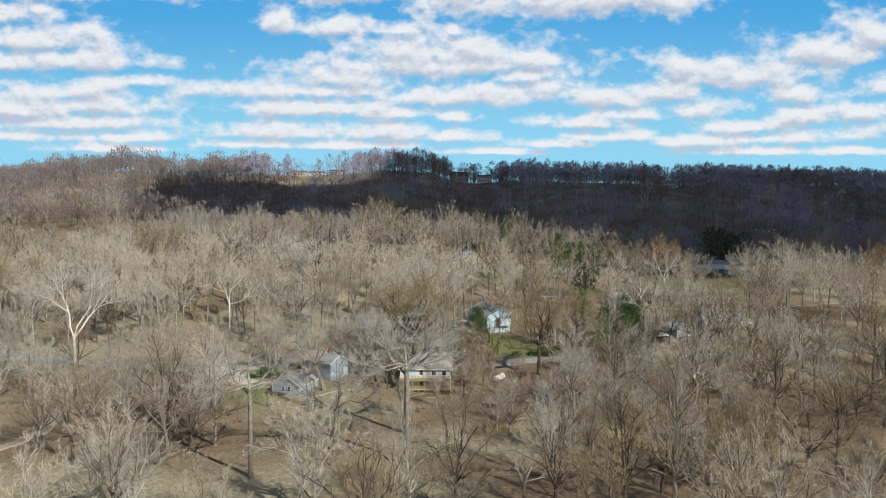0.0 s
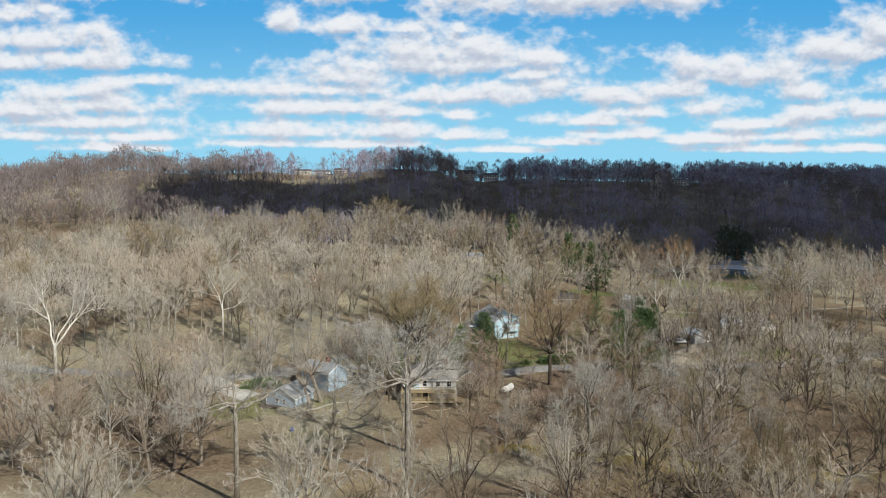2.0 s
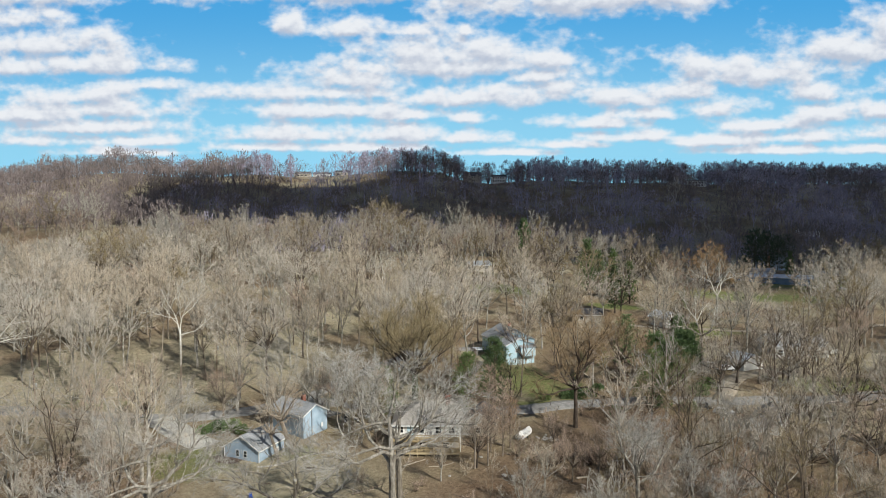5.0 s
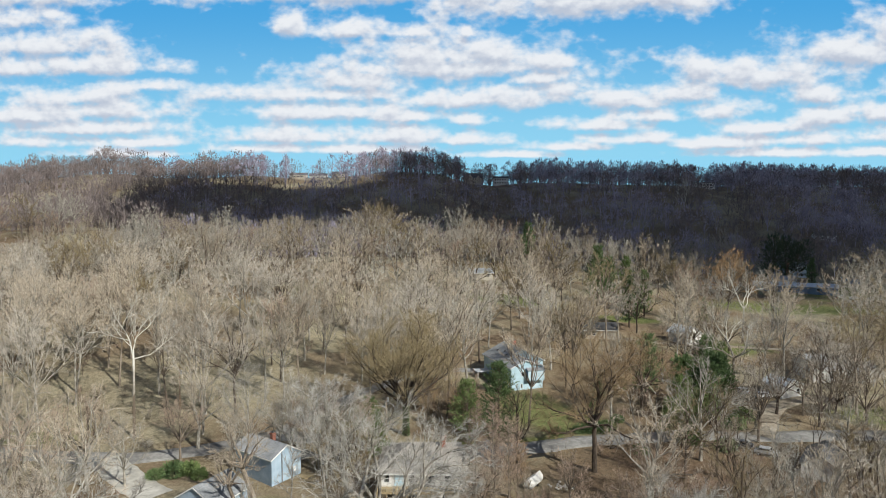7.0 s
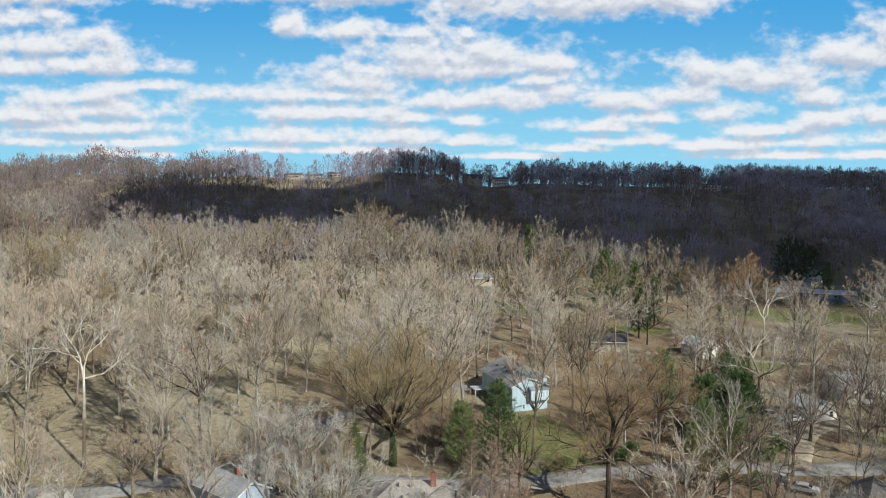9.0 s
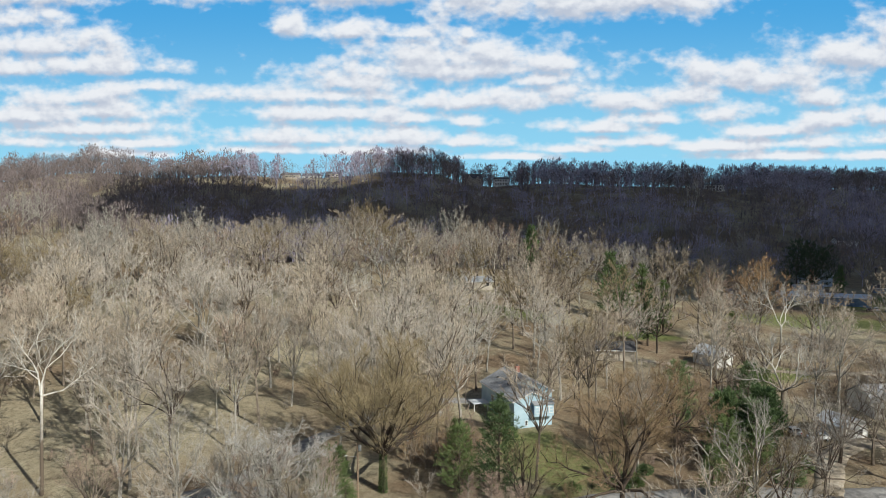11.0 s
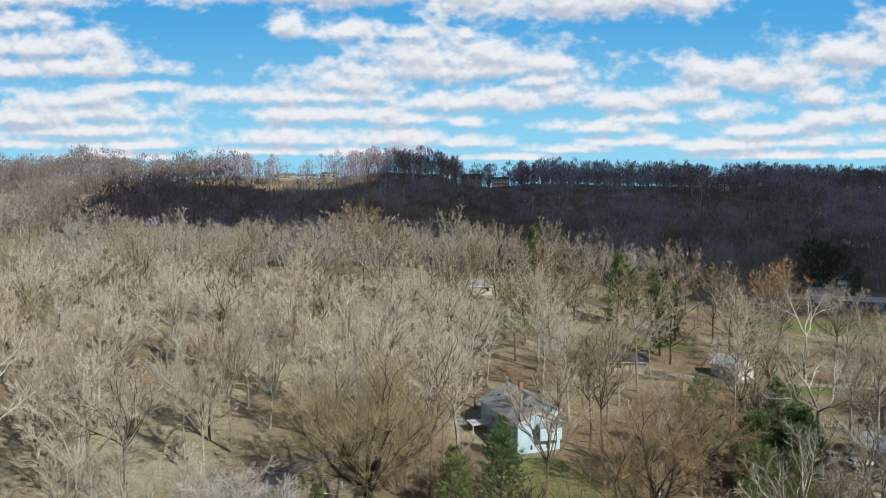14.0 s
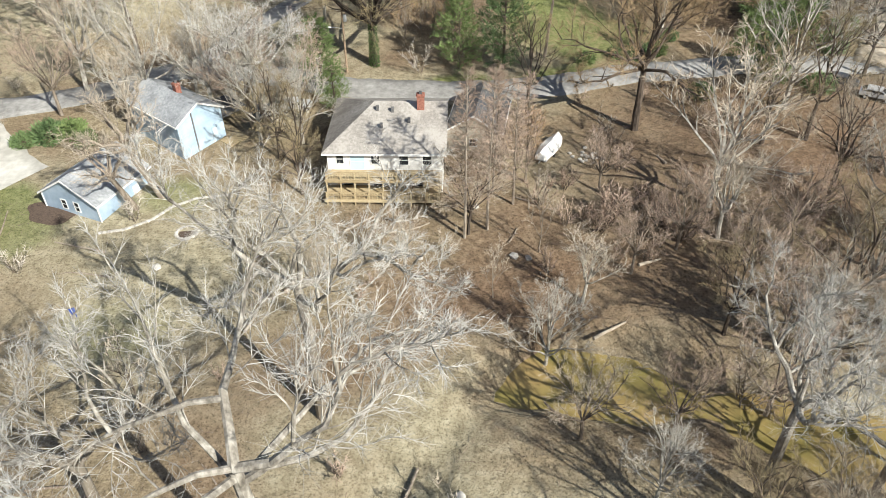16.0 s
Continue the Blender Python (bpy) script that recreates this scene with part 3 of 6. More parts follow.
def build_sky():
    D, H = 4700.0, 4700.0 * 0.6054
    m, n, l = mat("sky_backdrop")
    n.remove(n["Principled BSDF"])
    tc, mp = n.new("ShaderNodeTexCoord"), n.new("ShaderNodeMapping")
    mp.inputs["Scale"].default_value = (1 / H, 1 / H, 0)
    l.new(tc.outputs["Object"], mp.inputs["Vector"])
    g = cloud_group()
    here, above = n.new("ShaderNodeGroup"), n.new("ShaderNodeGroup")
    here.node_tree = above.node_tree = g
    l.new(mp.outputs[0], here.inputs[0])
    up = n.new("ShaderNodeVectorMath")
    up.operation = "ADD"
    up.inputs[1].default_value = (0.004, 0.017, 0)
    l.new(mp.outputs[0], up.inputs[0])
    l.new(up.outputs[0], above.inputs[0])

    def remap(sock, a, b, c=0.0, d=1.0):
        r = n.new("ShaderNodeMapRange")
        r.interpolation_type = "SMOOTHSTEP"
        for k, v in zip((1, 2, 3, 4), (a, b, c, d)):
            r.inputs[k].default_value = v
        l.new(sock, r.inputs[0])
        return r.outputs[0]

    def mix(fac, a, b):
        x = n.new("ShaderNodeMix")
        x.data_type = "RGBA"
        l.new(fac, x.inputs["Factor"])
        for i, s in ((6, a), (7, b)):
            if isinstance(s, tuple):
                x.inputs[i].default_value = (*s, 1)
            else:
                l.new(s, x.inputs[i])
        return x.outputs[2]

    sep = n.new("ShaderNodeSeparateXYZ")
    l.new(mp.outputs[0], sep.inputs[0])
    blue = mix(remap(sep.outputs["Y"], 0.08, 0.48), (0.29, 0.66, 0.88), (0.07, 0.37, 0.74))
    lee = n.new("ShaderNodeMath")
    lee.operation = "MULTIPLY_ADD"
    l.new(here.outputs[0], lee.inputs[0])
    lee.inputs[1].default_value = -0.62
    l.new(above.outputs[0], lee.inputs[2])
    white = mix(remap(lee.outputs[0], -0.28, 0.72), (0.82, 0.85, 0.89), (0.5, 0.56, 0.67))
    col = mix(remap(here.outputs[0], -0.32, 0.6), blue, white)
    em = n.new("ShaderNodeEmission")
    l.new(col, em.inputs["Color"])
    em.inputs["Strength"].default_value = 0.92
    l.new(em.outputs[0], n["Material Output"].inputs[0])
    W = H * 1.35
    me = mesh_from("backdrop", [(-W, -0.12 * H, 0), (W, -0.12 * H, 0), (W, 0.62 * H, 0), (-W, 0.62 * H, 0)], [(0, 1, 2, 3)], m)
    ob = tagged(new("backdrop", me), "blue spring sky with rows of white cumulus clouds", "sky", kind="structure")
    ob.matrix_world = pose(0, D, 49, 90, 0, 0)


build_sky()


# ---- trees ----
def frame_of(d):
    d = d / np.linalg.norm(d, axis=-1, keepdims=True)
    a = np.where(np.abs(d[..., 2:3]) < 0.9, [[0, 0, 1.0]], [[1.0, 0, 0]])
    u = np.cross(d, a)
    u /= np.linalg.norm(u, axis=-1, keepdims=True)
    return u, np.cross(d, u)


class Wood:
    """Collects limbs (tapered tubes) and spikes (tapered twigs) for one mesh."""

    def __init__(self):
        self.v, self.f, self.n = [], [], 0

    def tube(self, pts, radii, sides):
        pts = np.asarray(pts, float)
        d = np.gradient(pts, axis=0)
        u, w = frame_of(d)
        a = np.linspace(0, 2 * np.pi, sides, endpoint=False)
        ring = pts[:, None] + np.asarray(radii)[:, None, None] * (np.cos(a)[None, :, None] * u[:, None] + np.sin(a)[None, :, None] * w[:, None])
        self.v.append(ring.reshape(-1, 3))
        k = len(pts)
        for i in range(k - 1):
            for j in range(sides):
                p, q = self.n + i * sides + j, self.n + i * sides + (j + 1) % sides
                self.f.append((p, q, q + sides, p + sides))
        self.n += k * sides

    def tubes(self, pts, radii, sides):
        """Many tapered limbs at once; pts: limb, ring, xyz."""
        n, k, _ = pts.shape
        u, w = frame_of(np.gradient(pts, axis=1).reshape(-1, 3))
        u, w = u.reshape(n, k, 1, 3), w.reshape(n, k, 1, 3)
        a = np.linspace(0, 2 * np.pi, sides, endpoint=False)[None, None, :, None]
        self.v.append((pts[:, :, None] + radii[:, :, None, None] * (np.cos(a) * u + np.sin(a) * w)).reshape(-1, 3))
        i, j, m = np.meshgrid(np.arange(n), np.arange(k - 1), np.arange(sides), indexing="ij")
        p, q = self.n + (i * k + j) * sides + m, self.n + (i * k + j) * sides + (m + 1) % sides
        self.f.extend(np.stack([p, q, q + sides, p + sides], -1).reshape(-1, 4).tolist())
        self.n += n * k * sides

    def spikes(self, p0, p1, r):
        p0, p1 = np.asarray(p0, float).reshape(-1, 3), np.asarray(p1, float).reshape(-1, 3)
        u, w = frame_of(p1 - p0)
        r = np.broadcast_to(np.asarray(r, float), (len(p0),))[:, None]
        a = [p0 + r * (np.cos(t) * u + np.sin(t) * w) for t in (0, 2.1, 4.2)]
        V = np.stack([*a, p1], 1)
        self.v.append(V.reshape(-1, 3))
        b = self.n + 4 * np.arange(len(p0))[:, None]
        self.f.extend(np.concatenate([b + [0, 1, 3], b + [1, 2, 3], b + [2, 0, 3]]).tolist())
        self.n += 4 * len(p0)

    def slivers(self, p0, p1, r):
        """The finest twigs, one narrow blade each."""
        p0, p1 = np.asarray(p0, float).reshape(-1, 3), np.asarray(p1, float).reshape(-1, 3)
        u, w = frame_of(p1 - p0)
        t = (np.arange(len(p0)) * 2.4)[:, None]
        u = np.cos(t) * u + np.sin(t) * w
        self.v.append(np.stack([p0 - u * r, p0 + u * r, p1], 1).reshape(-1, 3))
        b = self.n + 3 * np.arange(len(p0))[:, None]
        self.f.extend((b + [0, 1, 2]).tolist())
        self.n += 3 * len(p0)

    def arrays(self):
        """Corner points and triangles, for joining."""
        t = []
        for f in self.f:
            t.append(f[:3])
            if len(f) == 4:
                t.append((f[0], f[2], f[3]))
        return np.concatenate(self.v), np.array(t)

    def mesh(self, name, material):
        return mesh_from(name, np.concatenate(self.v), self.f, material)


def turned(rng, d, angle):
    """Directions leaning from d by about angle, at random round it."""
    u, w = frame_of(d)
    t = rng.uniform(0, 2 * np.pi, d.shape[:-1])[..., None]
    a = np.asarray(angle)
    a = a[..., None] if a.ndim else a
    d = d / np.linalg.norm(d, axis=-1, keepdims=True)
    return np.cos(a) * d + np.sin(a) * (np.cos(t) * u + np.sin(t) * w)


def bend(rng, p, d, length, n, rise, rough):
    pts = [np.array(p, float)]
    d = np.array(d, float)
    for i in range(n):
        d = d + rng.normal(0, rough, 3) + (0, 0, rise)
        d /= np.linalg.norm(d)
        pts.append(pts[-1] + d * length / n)
    return np.array(pts)


def sweep(rng, P, D, L, k, rise, rough):
    """Many bending limbs at once, k pieces each."""
    pts = [P]
    d = D / np.linalg.norm(D, axis=1, keepdims=True)
    for i in range(k):
        d = d + rng.normal(0, rough, d.shape) + (0, 0, rise)
        d /= np.linalg.norm(d, axis=1, keepdims=True)
        pts.append(pts[-1] + d * (L / k)[:, None])
    return np.stack(pts, 1)


def sprout(rng, pts, m, first, angle, ratio, up):
    """Side shoots along each limb, winding round it, shorter and closer to it towards the tip."""
    n, k = pts.shape[0], pts.shape[1] - 1
    u = first + (1 - first) * (np.arange(m) + rng.uniform(0.1, 0.95, (n, m))) / m
    i = np.minimum((u * k).astype(int), k - 1)
    row = np.arange(n)[:, None]
    a, b = pts[row, i], pts[row, i + 1]
    p = a + (b - a) * (u * k - i)[..., None]
    ax = (b - a) / np.linalg.norm(b - a, axis=-1, keepdims=True)
    e, w = frame_of(ax.reshape(-1, 3))
    e, w = e.reshape(n, m, 3), w.reshape(n, m, 3)
    t = (2.4 * np.arange(m)[None] + rng.uniform(0, 6.28, (n, 1)) + rng.normal(0, 0.35, (n, m)))[..., None]
    g = (rng.uniform(*angle, (n, m)) * (1.15 - 0.55 * u))[..., None]
    d = np.cos(g) * ax + np.sin(g) * (np.cos(t) * e + np.sin(t) * w) + np.array([0, 0, up])
    L = np.linalg.norm(np.diff(pts, axis=1), axis=2).sum(1)[:, None] * ratio * (1.25 - 0.75 * u) * rng.uniform(0.7, 1.2, (n, m))
    d = d.reshape(-1, 3)
    return p.reshape(-1, 3), d / np.linalg.norm(d, axis=1, keepdims=True), L.ravel()


def grow(seed, H, r0, fork, wide, limbs=9, n2=7, n3=5, n4=7, blade=0.014, sides=6, rough=0.1, leader=True, lean=0.0, aims=(), low=1.7, fine=False, deep=0.42, thick=1.0, longest=0.085):
    """A bare broadleaf tree: trunk, crooked limbs, boughs, shoots and a haze of twigs inside a rounded crown."""
    rng = np.random.default_rng(seed)
    wood, crown = Wood(), Wood()
    base = bend(rng, (0, 0, -0.4), (lean, 0, 1), H * fork + 0.4, 4, 0.0 if lean else 0.05, 0.02 if aims else 0.045)
    wood.tube(base, np.linspace(r0 * 1.25, r0 * 0.8, 5), sides)
    top = base[-1]
    starts, thickness = [], []
    if leader:
        lead = bend(rng, top, base[-1] - base[-2], H * (1 - fork) * 0.9, 6, 0.1, 0.07)
        starts.append(lead)
        thickness.append(0.76)
    for parent, along, heading, steep, length, size in aims:
        h, e = radians(heading), radians(steep)
        p = top
        if parent >= 0:
            w = starts[parent]
            p = w[int(along)] + (w[int(along) + 1] - w[int(along)]) * (along % 1)
        starts.append(bend(rng, p, (math.cos(h) * math.cos(e), math.sin(h) * math.cos(e), math.sin(e)), length, 6, 0.03, rough * 1.4))
        thickness.append(size)
    mid = top[2] + (H - top[2]) * deep
    heart = np.array([top[0], top[1], mid])
    for k in range(limbs):
        a = 2.4 * k + rng.uniform(-0.35, 0.35)
        s = low * ((k + rng.uniform(0.2, 0.8)) / limbs) ** 0.7
        aim = heart + np.array([math.cos(a) * math.sin(s) * wide, math.sin(a) * math.sin(s) * wide, math.cos(s) * (H - mid)]) * rng.uniform(0.8, 0.97)
        p, left = top + (base[-2] - top) * rng.uniform(0, 0.5), 1.0
        if leader and s < 1.2:
            i = rng.uniform(0.0, 1.0) * (1.3 - s) * 3.0
            p, left = lead[int(i)] + (lead[int(i) + 1] - lead[int(i)]) * (i % 1), 1 - i / 6
        d = aim - p
        L = np.linalg.norm(d)
        d = d / L + np.array([0, 0, -0.16])
        lim = bend(rng, p, d / np.linalg.norm(d), L * 1.02, 6, 0.05, rough)
        starts.append(lim)
        thickness.append(0.3 + 0.25 * left)
    S = np.array(starts)
    taper = np.array([1.0, 0.86, 0.72, 0.58, 0.43, 0.27, 0.07])
    wood.tubes(S, np.maximum(np.array(thickness)[:, None] * r0 * taper[None], 0.012), max(4, sides - 2))

    def inside(p, d, L):
        """Shoots end at the crown's outline."""
        q = (p + d * L[:, None] - heart) / (wide, wide, H - mid)
        q[:, 2] = np.where(q[:, 2] < 0, q[:, 2] * 1.15, q[:, 2])
        return L * np.clip(1.05 / np.maximum(np.linalg.norm(q, axis=1), 0.01), 0.3, 1.0)

    p, d, L = sprout(rng, S, n2, 0.28, (0.5, 0.95), 0.46, 0.16)
    if not aims:
        L = inside(p, d, L)
    q2 = sweep(rng, p, d, L, 4 if fine else (2 if thick > 1.2 else 3), 0.05, rough * 1.3)
    r2 = (0.028 + (0.0009 if fine else 0.0019) * H) * thick
    wood.tubes(q2, np.linspace(r2, 0.012 * thick, q2.shape[1])[None] * np.ones((len(q2), 1)), 4 if fine else 3)
    p, d, L = sprout(rng, np.concatenate([S[:, 3:], S[:, 3:]])[:len(S)], n3, 0.1, (0.45, 0.9), 0.42, 0.1)
    e, f, M3 = sprout(rng, q2, n3, 0.2, (0.45, 0.95), 0.52, 0.1)
    p, d, L = np.concatenate([p, e]), np.concatenate([d, f]), np.concatenate([L, M3])
    if not aims:
        L = inside(p, d, L)
    q3 = sweep(rng, p, d, L, 2, 0.04, rough * 1.6)
    r3 = (0.011 + 0.0005 * H) * thick
    if fine:
        crown.tubes(q3, np.array([[r3, r3 * 0.7, 0.006]]) * np.ones((len(q3), 1)), 3)
    else:
        crown.spikes(q3[:, 0], q3[:, 2], r3)
    p, d, L = sprout(rng, q3, n4, 0.1, (0.4, 1.05), 0.6, 0.08)
    L = np.clip(L * 1.25, 0.022 * H, longest * H)
    crown.slivers(p, p + d * L[:, None], blade)
    return wood, crown


def make_tree(name, label, category, wood, crown, bark, twig, group=""):
    root = thing(name, label, category, None, group)
    child("trunk", wood.mesh("trunk", M[bark]), root)
    child("crown", crown.mesh("crown", M[twig]), root)
    return root


def make_pine(seed, H, R, tiers, per, needle_n, mat_key, label, bare=0.12, tuft=1.0, round_top=0.55, name="pine_tree"):
    """A soft-needled conifer: upswept boughs in loose whorls, each carrying plumes of fine needles."""
    q0 = np.random.default_rng(seed)
    wood, crown = Wood(), Wood()
    wood.tube(bend(q0, (0, 0, -0.3), (0, 0, 1), H, 6, 0.1, 0.015), np.linspace(H * 0.016 + 0.04, 0.02, 7), 6)
    for k in range(tiers):
        f = bare + (0.97 - bare) * (k + q0.uniform(0, 0.8)) / tiers
        L0 = R * (1 - f) ** round_top * (0.55 + 0.45 * min(1, f / 0.3)) + 0.2
        for j in range(per):
            a = 2.4 * (k * per + j) + q0.uniform(-0.5, 0.5)
            L = L0 * q0.uniform(0.55, 1.12)
            d = np.array([math.cos(a), math.sin(a), q0.uniform(-0.1, 0.25) + 0.55 * f])
            q = bend(q0, (0, 0, f * H), d, L, 3, 0.09, 0.1)
            wood.tube(q, np.linspace(0.05, 0.012, 4), 3)
            # side sprays along the bough, then needle plumes along the sprays
            m = max(3, int(5 * L / R + 2))
            p, e, g = sprout(q0, q[None], m, 0.25, (0.5, 1.1), 0.42, 0.1)
            n = max(3, int(needle_n * (0.35 + L / R) / m))
            i = np.repeat(np.arange(m), n)
            o = p[i] + e[i] * (g[i] * q0.uniform(0.0, 1.0, m * n))[:, None] + q0.normal(0, 0.09, (m * n, 3))
            dd = e[i] + q0.normal(0, 0.5, (m * n, 3)) + (0, 0, 0.25)
            crown.slivers(o, o + dd * (q0.uniform(0.22, 0.5, m * n) * tuft ** 0.6)[:, None], 0.05 * tuft)
    return make_tree(name, label, "tree", wood, crown, "bark_dark", mat_key)


PROTO = {}


def place(key, builder, x, y, turn=0.0, size=1.0, sink=0.05, label=""):
    """Sets out one tree or shrub; the first of a kind is built, later ones are copies of it."""
    m = pose(x, y, gz(x, y) - sink, 0, 0, turn)
    if key not in PROTO:
        ob = builder()
        PROTO[key] = ob
        ob.matrix_basis = m @ Matrix.Diagonal((size, size, size, 1))
    else:
        k = size / PROTO[key].scale.x
        ob = copy_thing(PROTO[key], m @ Matrix.Diagonal((k, k, k, 1)))
    if label:
        tagged(ob, label)
    return ob


TWIGS = ["twig", "twig_grey", "twig", "twig_pale", "twig_grey", "twig_red", "twig_olive", "twig_orange", "twig"]
BARKS = ["bark_pale", "bark_pale", "bark", "bark_pale", "bark_dark", "bark", "bark", "bark", "bark_pale"]


def near_tree(k):
    q = random.Random(k)
    H = 20 + 5 * q.random()
    return make_tree("tree", ["leafless grey-barked tree with a wide twiggy crown", "tall bare tree with pale grey twigs", "bare dark-trunked tree with tan twigs"][k % 3], "tree",
                     *grow(100 + k, H, 0.3 + 0.1 * q.random(), 0.2 + 0.14 * q.random(), H * (0.3 + 0.1 * q.random()), 11, 6, 5, 10, 0.016, 6, 0.2, k % 3 == 0), FIELD_BARKS[k], FIELD_TWIGS[k], "trees near the creek")


# each limb: which limb it springs from (-1: the trunk), how far along, heading, steepness, length, thickness
GREAT = [(27, 0.46, 0.55, ((-1, 0, 170, 42, 11, 0.72), (-1, 0, 10, 32, 10, 0.7), (0, 2.6, 95, 62, 10, 0.42), (0, 3.4, 190, 25, 9, 0.36), (1, 3.2, -6, 2, 10, 0.36), (1, 3.4, 60, 60, 9, 0.4), (0, 1.6, 240, 35, 9, 0.34), (1, 1.8, 300, 30, 9, 0.34), (-1, 0, 80, 75, 9, 0.4), (3, 3.0, 150, 50, 6, 0.22), (4, 3.0, 30, 35, 6, 0.22))),
         (23, 0.4, 0.36, ((-1, 0, 150, 38, 12, 0.7), (-1, 0, -10, 45, 11, 0.6), (0, 2.5, 100, 55, 9, 0.4), (0, 3.0, 215, 25, 9, 0.36), (1, 2.5, 45, 30, 9, 0.36), (1, 2.0, 300, 25, 9, 0.36), (0, 4.2, 150, 40, 7, 0.24))),
         (29, 0.46, 0.68, ((-1, 0, 128, 45, 12, 0.68), (-1, 0, -10, 12, 13, 0.66), (0, 1.8, 175, 12, 11, 0.42), (-1, 0, 200, 4, 11, 0.46), (1, 2.2, 290, 15, 9, 0.36), (1, 3.2, 45, 30, 9, 0.36), (0, 3.4, 70, 40, 9, 0.36), (1, 4.4, -20, 20, 7, 0.24), (3, 3.4, 240, 20, 8, 0.28), (2, 3.4, 130, 40, 7, 0.26)))]


def great_tree(k):
    """Broad old trees with heavy, crooked, pale limbs."""
    H, r, fork, aims = GREAT[k]
    return make_tree("tree", ["huge old bare tree with heavy pale crooked limbs", "broad leafless tree with whitish lichen-grey limbs", "wide bare tree with grey twisted limbs by the creek"][k], "tree",
                     *grow(520 + k, H, r, fork, H * [0.4, 0.42, 0.52][k], [3, 3, 4][k], 7, 6, 11, 0.0135, 9, 0.2, False, aims=aims, fine=True), "bark_great", "twig_lichen", "trees near the creek")


WHITE = [(36, 0.4, 0.43, ((-1, 0, 150, 52, 17, 0.6), (-1, 0, 70, 68, 18, 0.58), (-1, 0, 12, 45, 18, 0.66), (0, 2.5, 195, 38, 10, 0.34), (2, 3.0, -12, 28, 9, 0.34), (2, 2.4, 60, 55, 10, 0.32), (1, 2.6, 120, 60, 9, 0.32), (0, 3.6, 100, 65, 8, 0.26), (1, 3.4, 330, 50, 8, 0.28))),
         (30, 0.27, 0.54, ((-1, 0, 135, 60, 12, 0.68), (-1, 0, 60, 62, 13, 0.6), (-1, 0, 6, 24, 10, 0.56), (0, 2.0, 175, 28, 8, 0.36), (1, 2.0, 20, 50, 9, 0.36), (0, 3.6, 80, 70, 7, 0.3), (2, 3.8, 60, 62, 6, 0.3), (0, 1.4, 250, 45, 8, 0.34), (1, 1.4, 310, 45, 8, 0.34)))]


WHITE.append((24, 0.4, 0.36, ((-1, 0, 100, 66, 12, 0.6), (-1, 0, 175, 36, 11, 0.5), (-1, 0, 10, 40, 12, 0.56), (0, 2.2, 40, 40, 8, 0.34), (0, 2.8, 160, 45, 8, 0.34), (2, 2.6, -25, 20, 8, 0.32), (1, 2.6, 205, 22, 7, 0.3), (2, 3.0, 70, 50, 7, 0.28), (-1, 0, 270, 45, 9, 0.42), (-1, 0, 320, 30, 9, 0.4), (0, 3.6, 290, 50, 6, 0.24), (1, 3.4, 110, 60, 6, 0.24))))


def white_tree(k):
    H, r, fork, aims = WHITE[k]
    return make_tree("tree", "bare sycamore with bone-white upper limbs", "tree",
                     *grow(560 + k, H, r, fork, H * 0.4, 0, 6, 5, 9, 0.014, 8, 0.15, False, aims=aims, fine=True), "bark_sycamore", "twig_pale", "sycamores")


def round_tree(k):
    if k == 0:
        w, c = grow(580, 26, 0.45, 0.26, 14.5, 22, 8, 8, 15, 0.02, 8, 0.16, False, low=1.62, deep=0.34)
    else:
        w, c = grow(581, 25, 0.44, 0.38, 11.5, 15, 7, 7, 15, 0.02, 8, 0.24, False, low=1.85, deep=0.36)
    return make_tree("tree", ["large round-crowned bare tree with ivy on its trunk", "spreading bare oak with rusty-brown twigs"][k], "tree", w, c, "bark_dark", ["twig_olive", "twig_rust"][k])


FIELD_TWIGS = ["twig_grey", "twig", "twig_brown", "twig_pale", "twig", "twig_red", "twig_olive"]
FIELD_BARKS = ["bark", "bark_pale", "bark_dark", "bark_pale", "bark_dark", "bark", "bark_dark"]


def field_tree(k):
    """Open-grown trees of the valley floor, with dark crooked limbs."""
    q = random.Random(80 + k)
    return make_tree("tree", ["bare open-grown tree with dark crooked limbs", "leafless tan tree among fallen leaves", "bare dark-limbed tree with a wide brown crown"][k % 3], "tree",
                     *grow(220 + k, 19 + 6 * q.random(), 0.3 + 0.1 * q.random(), 0.2 + 0.14 * q.random(), 7.4 + 2.4 * q.random(), 10, 5, 4, 8, 0.028, 5, 0.2, k % 3 == 0, thick=1.2), FIELD_BARKS[k], FIELD_TWIGS[k], "valley trees")


def mid_wood(k):
    q = random.Random(40 + k)
    return grow(200 + k, 21 + 7 * q.random(), 0.21 + 0.1 * q.random(), 0.36 + 0.16 * q.random(), 6.0 + 3.6 * q.random(), 11, 4, 4, 11, 0.033, 5, 0.14, k % 3 == 0, thick=1.25, low=1.6, longest=0.055)


def mid_tree(k):
    return make_tree("tree", ["bare woodland tree with fine grey-brown twigs", "tall slender leafless woodland tree", "leafless tree with a rounded brownish crown"][k % 3], "tree",
                     *mid_wood(k), BARKS[k % 9], TWIGS[k % 9], "woodland trees")


def sapling(k):
    return make_tree("sapling", "thin leafless sapling with upright twigs", "tree",
                     *grow(300 + k, 9 + 2 * (k % 3), 0.07, 0.2, 2.2, 5, 3, 3, 6, 0.018, 4, 0.12), ["bark", "bark_dark", "bark"][k % 3], ["twig", "twig_grey", "twig_red"][k % 3], "saplings")


